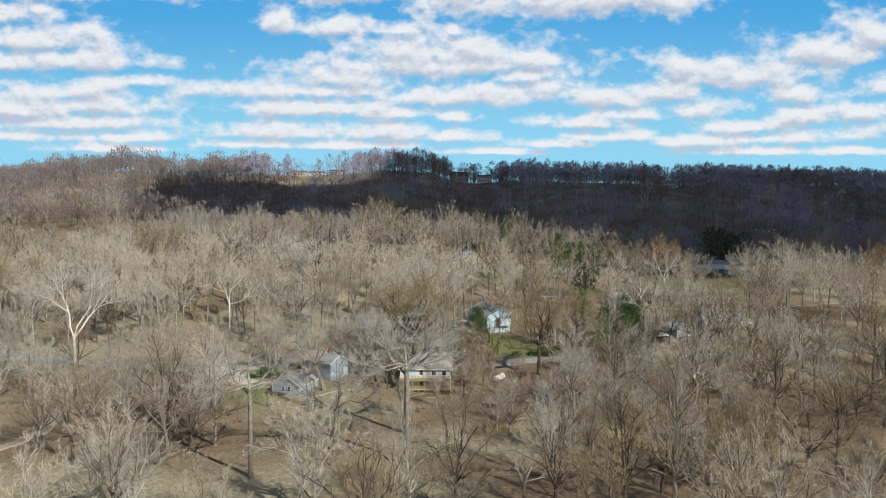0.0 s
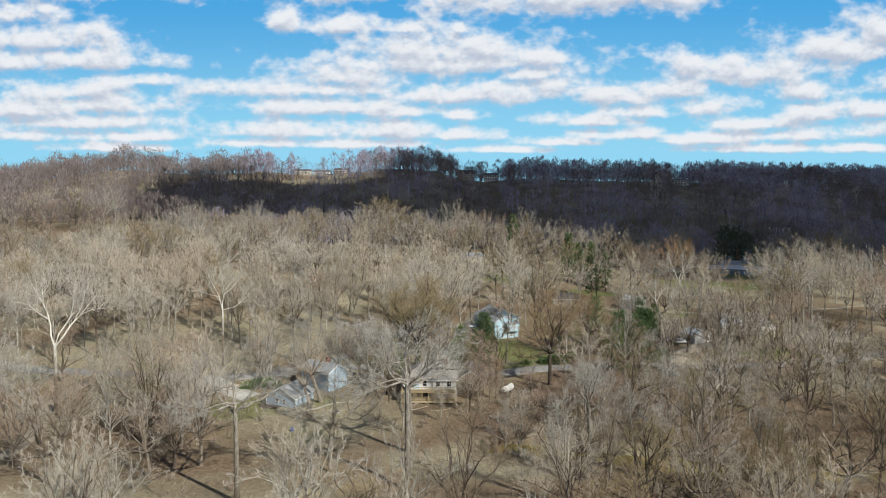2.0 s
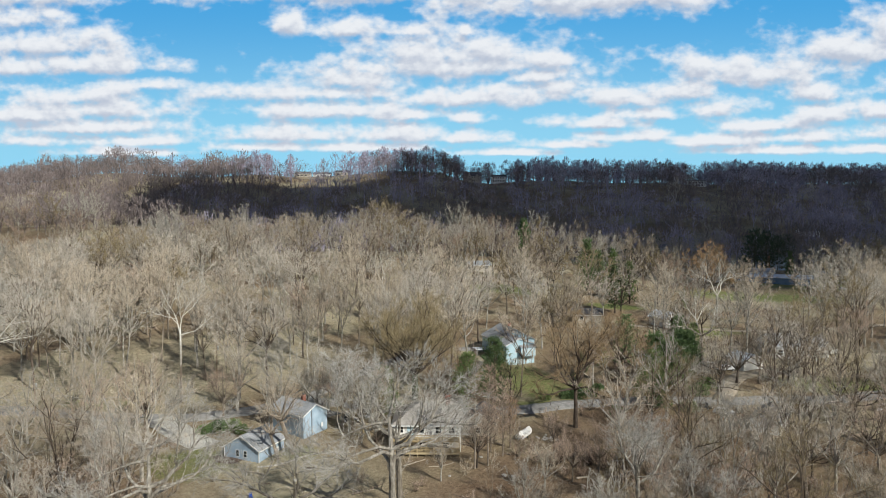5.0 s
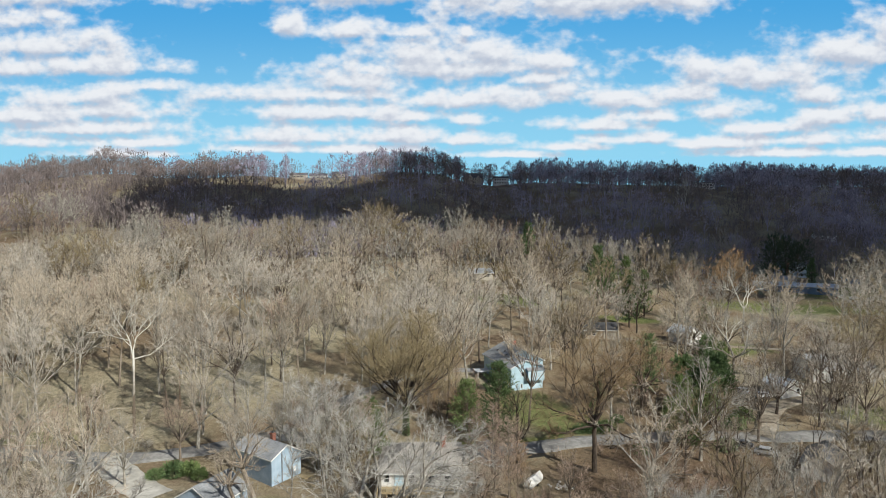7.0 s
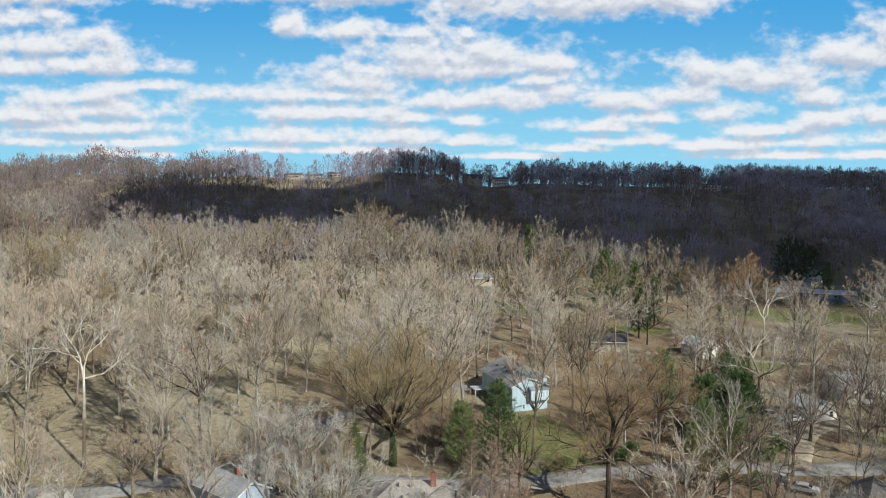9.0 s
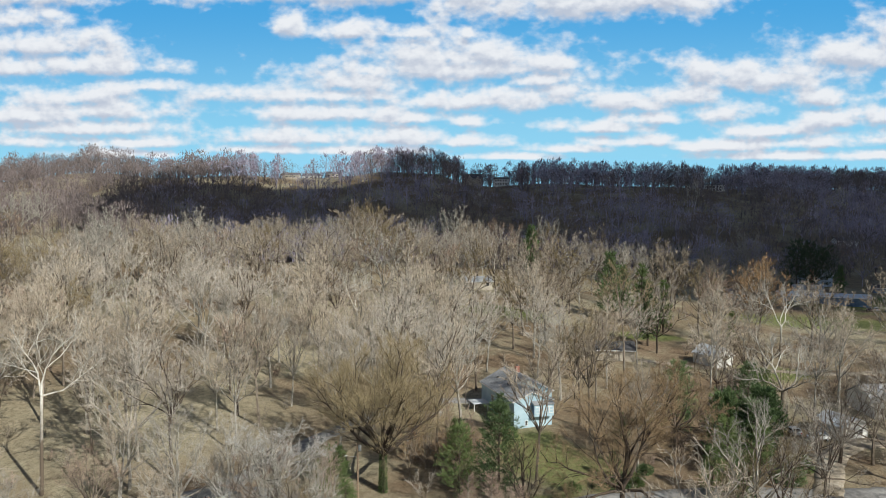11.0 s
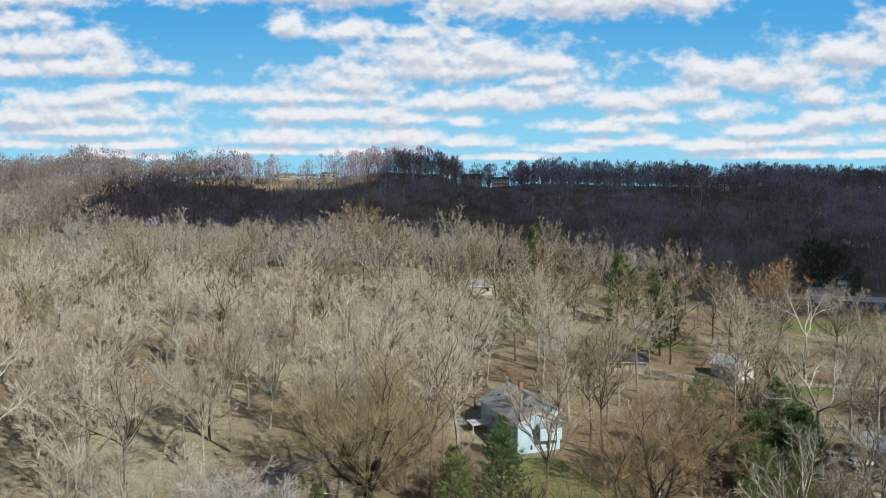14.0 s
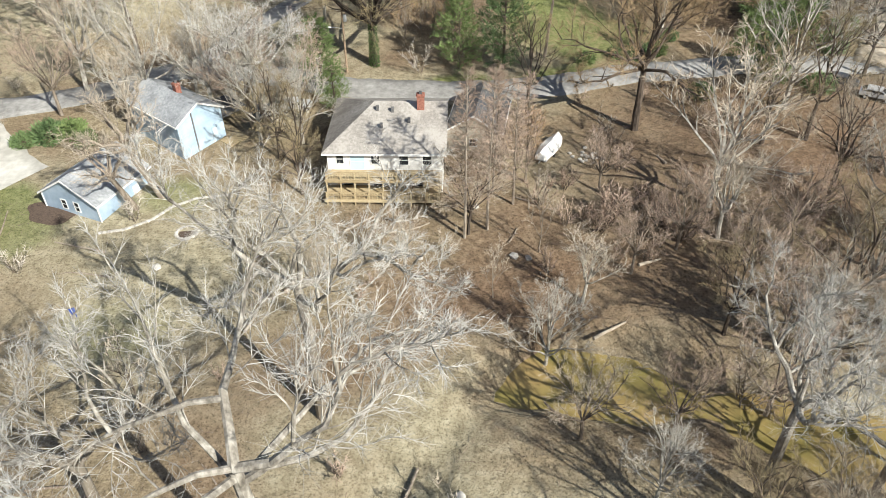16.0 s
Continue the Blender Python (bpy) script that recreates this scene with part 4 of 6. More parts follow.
def shrub_wood(seed, H, stems, twigs, twig_r):
    rng = np.random.default_rng(seed)
    w, c = Wood(), Wood()
    for k in range(stems):
        a, s = rng.uniform(0, 2 * np.pi), rng.uniform(0.15, 0.75)
        q = bend(rng, (rng.normal(0, 0.25), rng.normal(0, 0.25), -0.1), (math.cos(a) * math.sin(s), math.sin(a) * math.sin(s), math.cos(s)), H * rng.uniform(0.7, 1.1), 4, 0.06, 0.14)
        w.tube(q, np.linspace(0.035, 0.01, 5), 3)
        i = rng.uniform(0.8, 4.0, twigs)
        j = np.minimum(i.astype(int), 3)
        p = q[j] + (q[j + 1] - q[j]) * (i - j)[:, None]
        d = turned(rng, q[j + 1] - q[j], rng.uniform(0.3, 1.1, twigs))
        c.spikes(p, p + d * (H * rng.uniform(0.12, 0.3, twigs))[:, None], twig_r)
    return w, c


def shrub(k):
    key = ["twig_red", "twig", "twig_grey", "twig_red"][k % 4]
    return make_tree("shrub", ["leafless reddish-brown shrub in leaf litter", "bare tan thicket shrub on the bank", "bare grey shrub among fallen leaves", "tangled rusty-brown bush in the woods"][k % 4], "shrub", *shrub_wood(400 + k, 2.6 + 0.5 * (k % 3), 9, 14, 0.03), "bark_dark", key, "shrubs")


def green_bush(k):
    """A rounded evergreen bush of many short leafy sprays."""
    q = np.random.default_rng(460 + k)
    w, c = Wood(), Wood()
    for i in range(7):
        w.tube(bend(q, (0, 0, -0.1), (q.normal(0, 0.5), q.normal(0, 0.5), 1), 1.7, 3, 0.0, 0.15), [0.05, 0.035, 0.02, 0.01], 4)
    n = 1500
    d = q.normal(0, 1, (n, 3))
    d[:, 2] = np.abs(d[:, 2]) * 0.9
    d /= np.linalg.norm(d, axis=1, keepdims=True)
    lump = 1 + 0.2 * np.sin(4 * np.arctan2(d[:, 1], d[:, 0]) + k) * np.sin(3 * d[:, 2])
    o = d * (q.uniform(0.35, 1.0, n) ** 0.5 * lump)[:, None] * (1.7, 1.7, 1.9)
    e = d + q.normal(0, 0.5, (n, 3))
    c.slivers(o, o + e * 0.28, 0.09)
    return make_tree("evergreen_bush", "dense rounded evergreen bush beside the yard", "shrub", w, c, "bark_dark", ["needles", "needles_light"][k % 2], "evergreen bushes")


# far woods on the ridge, past counting
def far_woods(name, label, spots, seed, twig, low=False):
    """Many small bare trees joined in one mesh; spots: x, y, height."""
    rng = np.random.default_rng(seed)
    w = Wood()
    protos = []
    for k in range(12):
        fork = rng.uniform(0.06, 0.16) if low else rng.uniform(0.16, 0.36)
        wide, mid = rng.uniform(0.36, 0.5) if low else rng.uniform(0.2, 0.32), fork + (1 - fork) * 0.45
        P0, P1, R = [np.array([0, 0, -0.05]), np.array([0, 0, fork])], [np.array([0, 0, fork + 0.06]), np.array([rng.normal(0, 0.03), 0, 0.9])], [0.02, 0.014]
        for j in range(6):
            a, t = rng.uniform(0, 6.28), rng.uniform(0.2, 1.5)
            P0.append(np.array([0, 0, fork + rng.uniform(-0.05, 0.15)]))
            P1.append(np.array([math.cos(a) * math.sin(t) * wide, math.sin(a) * math.sin(t) * wide, mid + math.cos(t) * (1 - mid)]) * 0.95)
            R.append(0.011)
        n = 100
        a, t, q = rng.uniform(0, 6.28, n), rng.uniform(0.0, 2.0, n), rng.uniform(0.5, 0.98, n) ** 0.7
        lump = 1 + 0.16 * np.sin(3 * a + k) + 0.1 * np.sin(5 * a + 2 * t)
        b = np.stack([np.cos(a) * np.sin(t) * wide * q * lump, np.sin(a) * np.sin(t) * wide * q * lump, mid + np.cos(t) * (1 - mid) * q], 1)
        e = b - np.array([0, 0, fork]) + rng.normal(0, 0.24 if low else 0.16, (n, 3))
        e /= np.linalg.norm(e, axis=1, keepdims=True)
        protos.append((np.array(P0), np.array(P1), np.array(R), b, b + e * rng.uniform(*((0.06, 0.12) if low else (0.07, 0.15)), n)[:, None]))
    for x, y, h in spots:
        a, b, r, c, d = protos[rng.integers(12)]
        t = rng.uniform(0, 6.28)
        m = np.array([[math.cos(t), -math.sin(t), 0], [math.sin(t), math.cos(t), 0], [0, 0, 1]]).T * h
        o = np.array([x, y, gz(x, y)])
        w.spikes(a @ m + o, b @ m + o, r * h)
        w.slivers(c @ m + o, d @ m + o, (0.0125 if low else 0.009) * h)
    return tagged(new(name, w.mesh(name, M[twig])), label, "woods", kind="stuff")


KEEP_OUT = []          # x, y, radius where nothing grows


def clear(x, y, gap=1.5):
    for a, b, r in KEEP_OUT:
        if (x - a) ** 2 + (y - b) ** 2 < (r + gap) ** 2:
            return False
    d = (ROADS[:, 0] - x) ** 2 + (ROADS[:, 1] - y) ** 2
    k = d.argmin()
    return d[k] > (ROADS[k, 2] + gap) ** 2


ROADS = np.array(ROAD_PTS)
KEEP_OUT += [(-41, 188, 6), (-29, 198, 7), (-33, 202, 5), (-8, 193, 8), (-2, 196, 9), (5, 203, 6), (18, 252, 8), (15, 262, 9), (-27, 176, 9), (-33, 169, 7), (-22, 184, 5), (14.6, 198.5, 4), (79.5, 248, 5), (96, 258, 7), (104, 260, 7), (70, 203, 5), (20, 236, 7), (25, 226, 6), (60, 214, 4), (75, 243, 4)]
KEEP_OUT += [(13, 228, 4), (15, 234, 5), (18, 241, 6), (21, 246, 6), (8, 252, 5)]
KEEP_OUT += [(50, 333, 6), (47, 317, 6), (44, 303, 4), (33, 412, 7), (31, 396, 7), (29, 382, 6), (55, 338, 5)]
KEEP_OUT += [(150, 400, 22), (160, 412, 22), (128, 420, 12), (180, 415, 26), (140, 372, 14), (46, 305, 5), (12, 375, 5), (168, 470, 14), (205, 448, 16), (190, 425, 20), (72, 301, 4), (128, 345, 17), (140, 366, 17), (152, 386, 16), (116, 330, 11), (122, 393, 9)]


def in_view(x, y, margin=0.1):
    return abs(x) < (0.62 + margin) * (y + 6) + 8


def joined(name, label, spots, builders, keys):
    """Woods past counting: many trees of a few builds, joined by twig colour into one mesh with its own slots."""
    arr = [[w.arrays() for w in b()] for b in builders]
    V, F, S, base = [], [], [], 0
    slots = ["bark", "bark_dark", "bark_pale"] + sorted(set(keys[1]))
    for x, y, turn, size, k in spots:
        c, s = math.cos(turn), math.sin(turn)
        m = np.array([[c, s, 0], [-s, c, 0], [0, 0, 1]]) * size
        o = np.array([x, y, gz(x, y) - 0.1])
        for (v, f), key in zip(arr[k], (keys[0][k], keys[1][k])):
            V.append(v @ m + o)
            F.append(f + base)
            S.append(np.full(len(f), slots.index(key)))
            base += len(v)
    V, F, S = np.concatenate(V), np.concatenate(F), np.concatenate(S)
    me = bpy.data.meshes.new(name)
    me.vertices.add(len(V))
    me.vertices.foreach_set("co", V.ravel())
    me.loops.add(F.size)
    me.loops.foreach_set("vertex_index", F.ravel().astype(np.int32))
    me.polygons.add(len(F))
    me.polygons.foreach_set("loop_start", np.arange(0, F.size, 3, dtype=np.int32))
    for key in slots:
        me.materials.append(M[key])
    me.polygons.foreach_set("material_index", S.astype(np.int32))
    me.update(calc_edges=True)
    return tagged(new(name, me), label, "woods", kind="stuff")


rng = random.Random(11)
# single trees that stand out: x, y, turn, size
for k, (x, y, a, s) in enumerate(((-8, 158, 0, 1.0), (-22.5, 147, 30, 1.0), (-7.5, 140.5, 0, 1.0), (27, 150.5, 80, 0.8), (36, 151, 200, 0.72), (-36, 133, 10, 0.9), (-21.5, 200.5, 60, 0.68))):
    place(("great", k % 3), lambda k=k: great_tree(k % 3), x, y, a, s)
    KEEP_OUT.append((x, y, 5.0 if k < 3 else 3.5))
for k, (x, y, a, s) in enumerate(((-93, 181, 0, 1.0), (-64.5, 216.5, 0, 1.0), (-100, 150, 200, 0.55), (-112, 240, 70, 0.75), (90, 300, 10, 0.7), (-48, 262, 190, 0.7), (-25, 300, 60, 0.65))):
    place(("white", k % 2), lambda k=k: white_tree(k % 2), x, y, a, s)
    KEEP_OUT.append((x, y, 3.0))
place(("white", 2), lambda: white_tree(2), 67.5, 247, 0, 1.0)
place(("round", 0), lambda: round_tree(0), -9.3, 219.8, 40)
place(("round", 1), lambda: round_tree(1), 26.5, 203.6, 100)
place(("round", 1), lambda: round_tree(1), 42, 232, 220, 0.75)
place(("round", 0), lambda: round_tree(0), 52, 128, 120, 0.6)
place(("willow", 0), lambda: make_tree("willow_tree", "broad orange-twigged willow beside the far lawn", "tree", *grow(590, 17, 0.4, 0.12, 9.5, 14, 7, 6, 10, 0.04, 6, 0.12, False, low=1.9), "bark", "twig_orange"), 121, 393, 0.0, 1.2)
KEEP_OUT += [(-9.3, 219.8, 5), (26.5, 203.6, 5), (42, 232, 4)]
# conifers
PINES = [("white", 9.8, 219.3, 1.0), ("soft", 3.2, 218.8, 0.92), ("dark", 11.5, 246, 0.5), ("soft", -16.2, 213.5, 0.8), ("soft", 3.0, 232, 0.6), ("soft", -13.5, 207.5, 0.55), ("white", 46.5, 246, 0.95), ("ever", 52, 236, 1.0), ("ever", 56.5, 233, 0.95), ("ever", 60, 238, 1.0), ("soft", 55.5, 227.5, 0.7), ("soft", 50, 228, 0.8), ("ever", 63, 243, 0.8), ("white", 62, 250, 0.85), ("soft", 45, 221, 0.6), ("ever", 47, 216, 0.6),
         ("far", 54, 350, 1.8), ("far", 59, 353, 1.45), ("light", 64, 346, 1.5), ("light", 69, 338, 1.25), ("far", 59, 318, 1.5), ("far", 35, 428, 1.8), ("far", 84, 470, 1.0), ("far", 176, 437, 1.1), ("fir", 166, 458, 1.8), ("fir", 175, 464, 1.7), ("fir", 184, 470, 1.5), ("fir", 120, 492, 1.3), ("fir", 92, 440, 1.1), ("far", 140, 510, 1.2), ("fir", 205, 505, 1.4), ("far", 108, 505, 1.1), ("soft", 30, 226, 0.4), ("white", 34, 240, 0.42), ("dark", -12.8, 206.5, 0.14), ("soft", 40, 246, 0.5), ("soft", 70, 262, 0.7), ("light", 88, 330, 0.7)]
for k, (c, x, y, s) in enumerate(PINES):
    if c == "far":
        b = lambda: make_pine(605, 13, 3.0, 15, 7, 22, "needles", "dark green pine rising above bare woods", 0.1, 1.9, 0.6)
    elif c == "fir":
        b = lambda: make_pine(607, 13, 5.4, 12, 8, 22, "needles_deep", "broad blackish-green conifer below the ridge", 0.05, 2.2, 0.45)
    elif c == "light":
        b = lambda: make_pine(610, 14, 2.6, 15, 6, 22, "needles_light", "yellow-green cedar with soft foliage", 0.05, 1.8, 0.6, "cedar_tree")
    elif c == "soft":
        b = lambda: make_pine(612, 13, 5.2, 15, 8, 90, "needles_light", "loose light-green pine with feathery boughs", 0.1, 0.8, 0.5)
    elif c == "ever":
        b = lambda: make_pine(614, 12, 4.6, 15, 9, 110, "needles", "dense broad evergreen with deep green foliage", 0.04, 1.3, 0.34, "evergreen_tree")
    else:
        b = lambda: make_pine(600, 15.5, 5.6, 18, 8, 110, "needles", "dark green white pine with feathery boughs", 0.06, 0.85, 0.5)
    place(("pine", "white" if c == "dark" else c), b, x, y, 47 * k, s)
    KEEP_OUT.append((x, y, 2.5 if y < 300 else 6.0))
HERO = [(12, 165.5, 3, 0.55), (14, 156, 4, 0.5), 
        (39, 168, 6, 0.8), (-40, 203, 1, 0.65), (-24, 203, 5, 0.7), (55, 176, 1, 0.85), (47, 190, 4, 0.8), (-48, 150, 0, 0.9), (-62, 160, 2, 0.9), (20, 133, 3, 0.9), (44, 138, 6, 1.0),
        (60, 150, 1, 0.95), (-75, 150, 4, 0.9), (-19, 196, 6, 0.55), (32, 182, 1, 0.6), (-51, 206, 5, 0.6), (-33, 210, 1, 0.6), (-57, 196, 3, 0.6), (-28, 209, 3, 0.65), (-66, 200, 5, 0.7), (-22, 199, 3, 0.66), (20, 190, 5, 0.4), (-17.5, 204.5, 5, 0.62), (2, 118, 2, 0.9), (-24, 119, 1, 0.9), (18, 115, 4, 0.95), (38, 118, 0, 0.9)]
for x, y, k, s in HERO:
    place(("near", k), lambda k=k: near_tree(k), x, y, rng.uniform(0, 360), s)
    KEEP_OUT.append((x, y, 2.5))
for k in range(26):
    x, y = (rng.uniform(-9, 6), rng.uniform(223, 250)) if k < 18 else (rng.uniform(3, 12), rng.uniform(190, 199))
    if clear(x, y, -0.5):
        place(("young", k % 2), lambda k=k: make_tree("young_tree", "slender young tree with rusty-orange twigs", "tree", *grow(640 + k % 2, 11, 0.09, 0.12, 2.6, 8, 4, 4, 7, 0.014, 4, 0.1), "bark", ["twig_orange", "twig_red"][k % 2], "young trees"), x, y, rng.uniform(0, 360), rng.uniform(0.7, 1.05))
def slender_tree(k):
    """A straight-stemmed young tree, narrow and pointed, with fine level branches."""
    q = np.random.default_rng(650 + k)
    H = 20.0
    w, c = Wood(), Wood()
    stem = bend(q, (0, 0, -0.3), (0, 0, 1), H, 8, 0.05, 0.012)
    w.tube(stem, np.linspace(0.2, 0.02, 9), 6)
    n = 150
    f = q.uniform(0.2, 0.98, n)
    a = q.uniform(0, 2 * np.pi, n)
    L = (0.5 + 3.1 * (1 - f) ** 0.7) * q.uniform(0.6, 1.1, n)
    b = stem[np.minimum((f * 8).astype(int), 7)] + (stem[np.minimum((f * 8).astype(int) + 1, 8)] - stem[np.minimum((f * 8).astype(int), 7)]) * (f * 8 % 1)[:, None]
    e = b + np.stack([np.cos(a), np.sin(a), q.uniform(0.1, 0.6, n) + 0.5 * f], 1) * L[:, None]
    w.spikes(b, e, 0.03)
    i = q.integers(0, n, 3600)
    o = b[i] + (e[i] - b[i]) * q.uniform(0.2, 1.0, 3600)[:, None]
    d = turned(q, e[i] - b[i], q.uniform(0.3, 1.1, 3600))
    c.slivers(o, o + d * q.uniform(0.3, 0.9, 3600)[:, None], 0.017)
    return make_tree("slender_tree", "straight slender bare tree with fine rusty twigs", "tree", w, c, "bark", "twig_red", "slender trees")


def leaning_tree():
    return make_tree("leaning_tree", "leaning thick-trunked bare tree beside the blue garage", "tree",
                     *grow(660, 15, 0.42, 0.55, 6.5, 9, 7, 6, 7, 0.012, 8, 0.22, False, lean=-0.24, fine=True), "bark", "twig", "leaning trees")


for k, (x, y, s) in enumerate(((4.2, 181.5, 1.0), (6.7, 182.9, 0.98), (9.8, 187.5, 0.8), (11.5, 192, 0.72), (7.5, 190, 0.78))):
    place(("slender", k % 2), lambda k=k: slender_tree(k % 2), x, y, 70 * k, s)
place(("leaning", 0), leaning_tree, -31.5, 188.6, 15)
place(("leaning", 0), leaning_tree, -33.9, 186.2, 40, 0.72)
for x, y, k, s in ((-38, 206, 3, 0.9), (-50, 212.5, 1, 0.85), (-30, 206.5, 3, 0.8), (-16.5, 198.5, 3, 0.62), (-16, 194, 6, 0.5), (-15, 189, 6, 0.42), (33, 174, 5, 0.55), (39, 180, 5, 0.6), (34, 192, 5, 0.5), (29, 168, 6, 0.5), (42, 200, 6, 0.65), (27, 180, 5, 0.45), (47, 177, 2, 0.6), (44, 172, 1, 0.7), (50, 183, 3, 0.75), (21.5, 176, 5, 0.4), (16, 172, 1, 0.45), (-2, 176, 1, 0.4), (52, 164, 1, 0.8), (31, 160, 5, 0.6), (37.5, 163.5, 0, 0.55), (45, 161, 5, 0.62), (22, 157, 5, 0.4), (41, 154, 5, 0.55), (30, 146, 1, 0.55), (19, 150, 3, 0.45)):
    place(("near", k), lambda k=k: near_tree(k), x, y, rng.uniform(0, 360), s)
for k in range(26):
    x, y = rng.gauss(22, 5), rng.gauss(187, 5)
    if clear(x, y, -0.5):
        place(("shrub", 3), lambda: shrub(3), x, y, rng.uniform(0, 360), rng.uniform(1.0, 1.9))
count = [0, 0]
# scattered trees of the valley floor
y = 86.0
while y < 214:
    x = -122.0
    while x < 150:
        px, py = x + rng.uniform(-4, 4), y + rng.uniform(-4, 4)
        keep = 0.4 if py < 150 else (0.42 if px < 30 else 0.75)
        if px < -55:
            keep = 0.66
        if -46 < px < 14 and 122 < py < 182:
            keep = 0.08
        elif 14 <= px < 62 and 150 < py < 214:
            keep = 0.3
        if rng.random() < keep and clear(px, py, 2.0) and in_view(px, py) and abs(py - float(np.interp(px, CX, CY))) > 4.5:
            k = rng.choice([1, 3, 1, 3, 5, 1, 0]) if px < -15 else rng.choice([0, 1, 2, 2, 3, 4, 1, 5, 6, 6])
            if abs(px) < 45 and 128 < py < 185:
                place(("near", k), lambda k=k: near_tree(k), px, py, rng.uniform(0, 360), rng.uniform(0.45, 0.75))
            else:
                place(("field", k), lambda k=k: field_tree(k), px, py, rng.uniform(0, 360), rng.uniform(0.6, 1.0))
            count[0] += 1
        x += 9.5
    y += 9.5
# the wooded slopes behind the lane: single trees at the front, joined woods behind
spots_a, spots_b = [], []
y = 222.0
while y < 480:
    x = -340.0
    step = (10.2 if y < 300 else 13.2) + (y - 222) * 0.012
    while x < 340:
        px, py = x + rng.uniform(-3.6, 3.6), y + rng.uniform(-3.6, 3.6)
        hill = px < 6 or py > 325
        keep = (0.9 if hill else 0.9) * (1.0 if py < 440 else 0.8)
        if px > 45 and py < 440:
            keep = 0.74
        if px > 4 and py < 325:
            keep = 0.56
        if px < 2 and py < 300:
            keep = 0.88
        if rng.random() < keep and in_view(px, py, 0.02) and clear(px, py, 1.6):
            k = rng.choice([0, 1, 2, 0, 1, 4, 3, 5, 4, 6, 8, 2, 7 if px > 20 else 1])
            size = rng.uniform(0.78, 1.12)
            if py < 262 and count[1] < 85 and abs(px) < 75:
                place(("mid", k), lambda k=k: mid_tree(k), px, py, rng.uniform(0, 360), size)
                count[1] += 1
            else:
                (spots_a if py < 300 else spots_b).append((px, py, rng.uniform(0, 6.28), size, k))
        x += step
    y += step
joined("hillside_woods", "dense bare grey-brown woods on the near hillside", spots_a, [lambda k=k: mid_wood(k) for k in range(9)], (BARKS, TWIGS))
joined("valley_woods", "leafless hazy woods filling the valley", spots_b, [lambda k=k: grow(700 + k, 21 + 2.0 * (k % 4), 0.26, 0.24 + 0.05 * (k % 4), 8.6 + 1.2 * (k % 3), 10, 3, 3, 10, 0.08, 4, 0.12, k % 2 == 0, thick=1.7, deep=0.34, longest=0.06) for k in range(9)], (BARKS, TWIGS))
# far woods
ridge, hill, crest = [], [], []
HOUSES_UP = [(250, 820, 15), (43.5, 830, 11), (15.5, 831, 13), (-168, 842, 12), (-148, 842, 12), (-125, 842, 10), (-150, 812, 30), (-185, 806, 22), (-118, 806, 22), (150, 552, 12), (262, 592, 10)]


def blocked(x, y):
    """The open strips below the houses on the crest."""
    return any(hy - 95 < y < hy - 2 and abs(x - hx * (y - 60) / (hy - 60)) < w for hx, hy, w in ((43.5, 830, 9), (15.5, 832, 9), (250, 820, 10)))


while len(ridge) < 2150 or len(hill) < 1150:
    x, y = rng.uniform(-620, 760), rng.uniform(475, 1080)
    c = float(np.interp(x, *CREST))
    if not in_view(x, y, 0.1) or y > c + 30:
        continue
    if rng.random() < 0.14:
        y = c + rng.uniform(-45, 25)
    if any((x - a) ** 2 + (y - b) ** 2 < r * r for a, b, r in HOUSES_UP) or blocked(x, y):
        continue
    h = rng.uniform(13, 23) if y < c - 20 else rng.uniform(13, 26)
    if x < -215 and len(hill) < 1150:
        hill.append((x, y, rng.uniform(12, 21) if rng.random() < 0.94 else 27))
    elif x >= -215 and len(ridge) < 2150:
        (crest if y > c - 22 else ridge).append((x, y, h))
for k in range(420):
    x = rng.uniform(-300, 620)
    y = float(np.interp(x, *CREST)) + rng.uniform(-24, 12)
    if in_view(x, y, 0.1) and not any((x - a) ** 2 + (y - b) ** 2 < r * r for a, b, r in HOUSES_UP) and not blocked(x, y):
        crest.append((x, y, rng.uniform(5, 24)))
for k in range(70):
    x = rng.uniform(-15, 75) if k < 45 else rng.uniform(225, 275)
    crest.append((x, float(np.interp(x, *CREST)) + rng.uniform(14, 30), rng.uniform(8, 17)))
slope = [[], [], []]
for x, y, h in ridge:
    v = math.sin(x * 0.031 + 1.3) + math.sin(y * 0.043 + x * 0.013) + rng.uniform(-1.1, 1.1)
    slope[0 if v < 0.1 else (1 if v < 1.0 else 2)].append((x, y, h))
far_woods("ridge_woods", "dense leafless woods covering the far ridge", slope[0], 5, "twig_haze", True)
far_woods("ridge_woods", "grey-brown leafless woods mixed along the ridge", slope[1], 7, "twig_ridge", True)
far_woods("ridge_woods", "dull brown leafless woods mixed along the ridge", slope[2], 8, "twig_ridge", True)
under = []
while len(under) < 950:
    x = rng.uniform(-240, 620)
    y = float(np.interp(x, *CREST)) + rng.uniform(-26, 42)
    if not any((x - a) ** 2 + (y - b) ** 2 < r * r for a, b, r in HOUSES_UP) and not blocked(x, y):
        under.append((x, y, rng.uniform(7, 15) if x > 55 else rng.uniform(4, 9)))
far_woods("ridge_woods", "lower leafless trees crowded along the crest", under, 13, "twig_haze", True)
far_woods("ridge_woods", "tall leafless trees standing along the crest", crest, 12, "twig_haze")
pale = [(x, y, h * 1.1) for x, y, h in ridge[5::130] if 640 < y]
far_woods("ridge_woods", "few pale sycamores scattered through the ridge woods", pale, 9, "twig_pale")
far_woods("hill_woods", "leafless brown woods on the far hill", hill, 6, "twig_ridge", True)
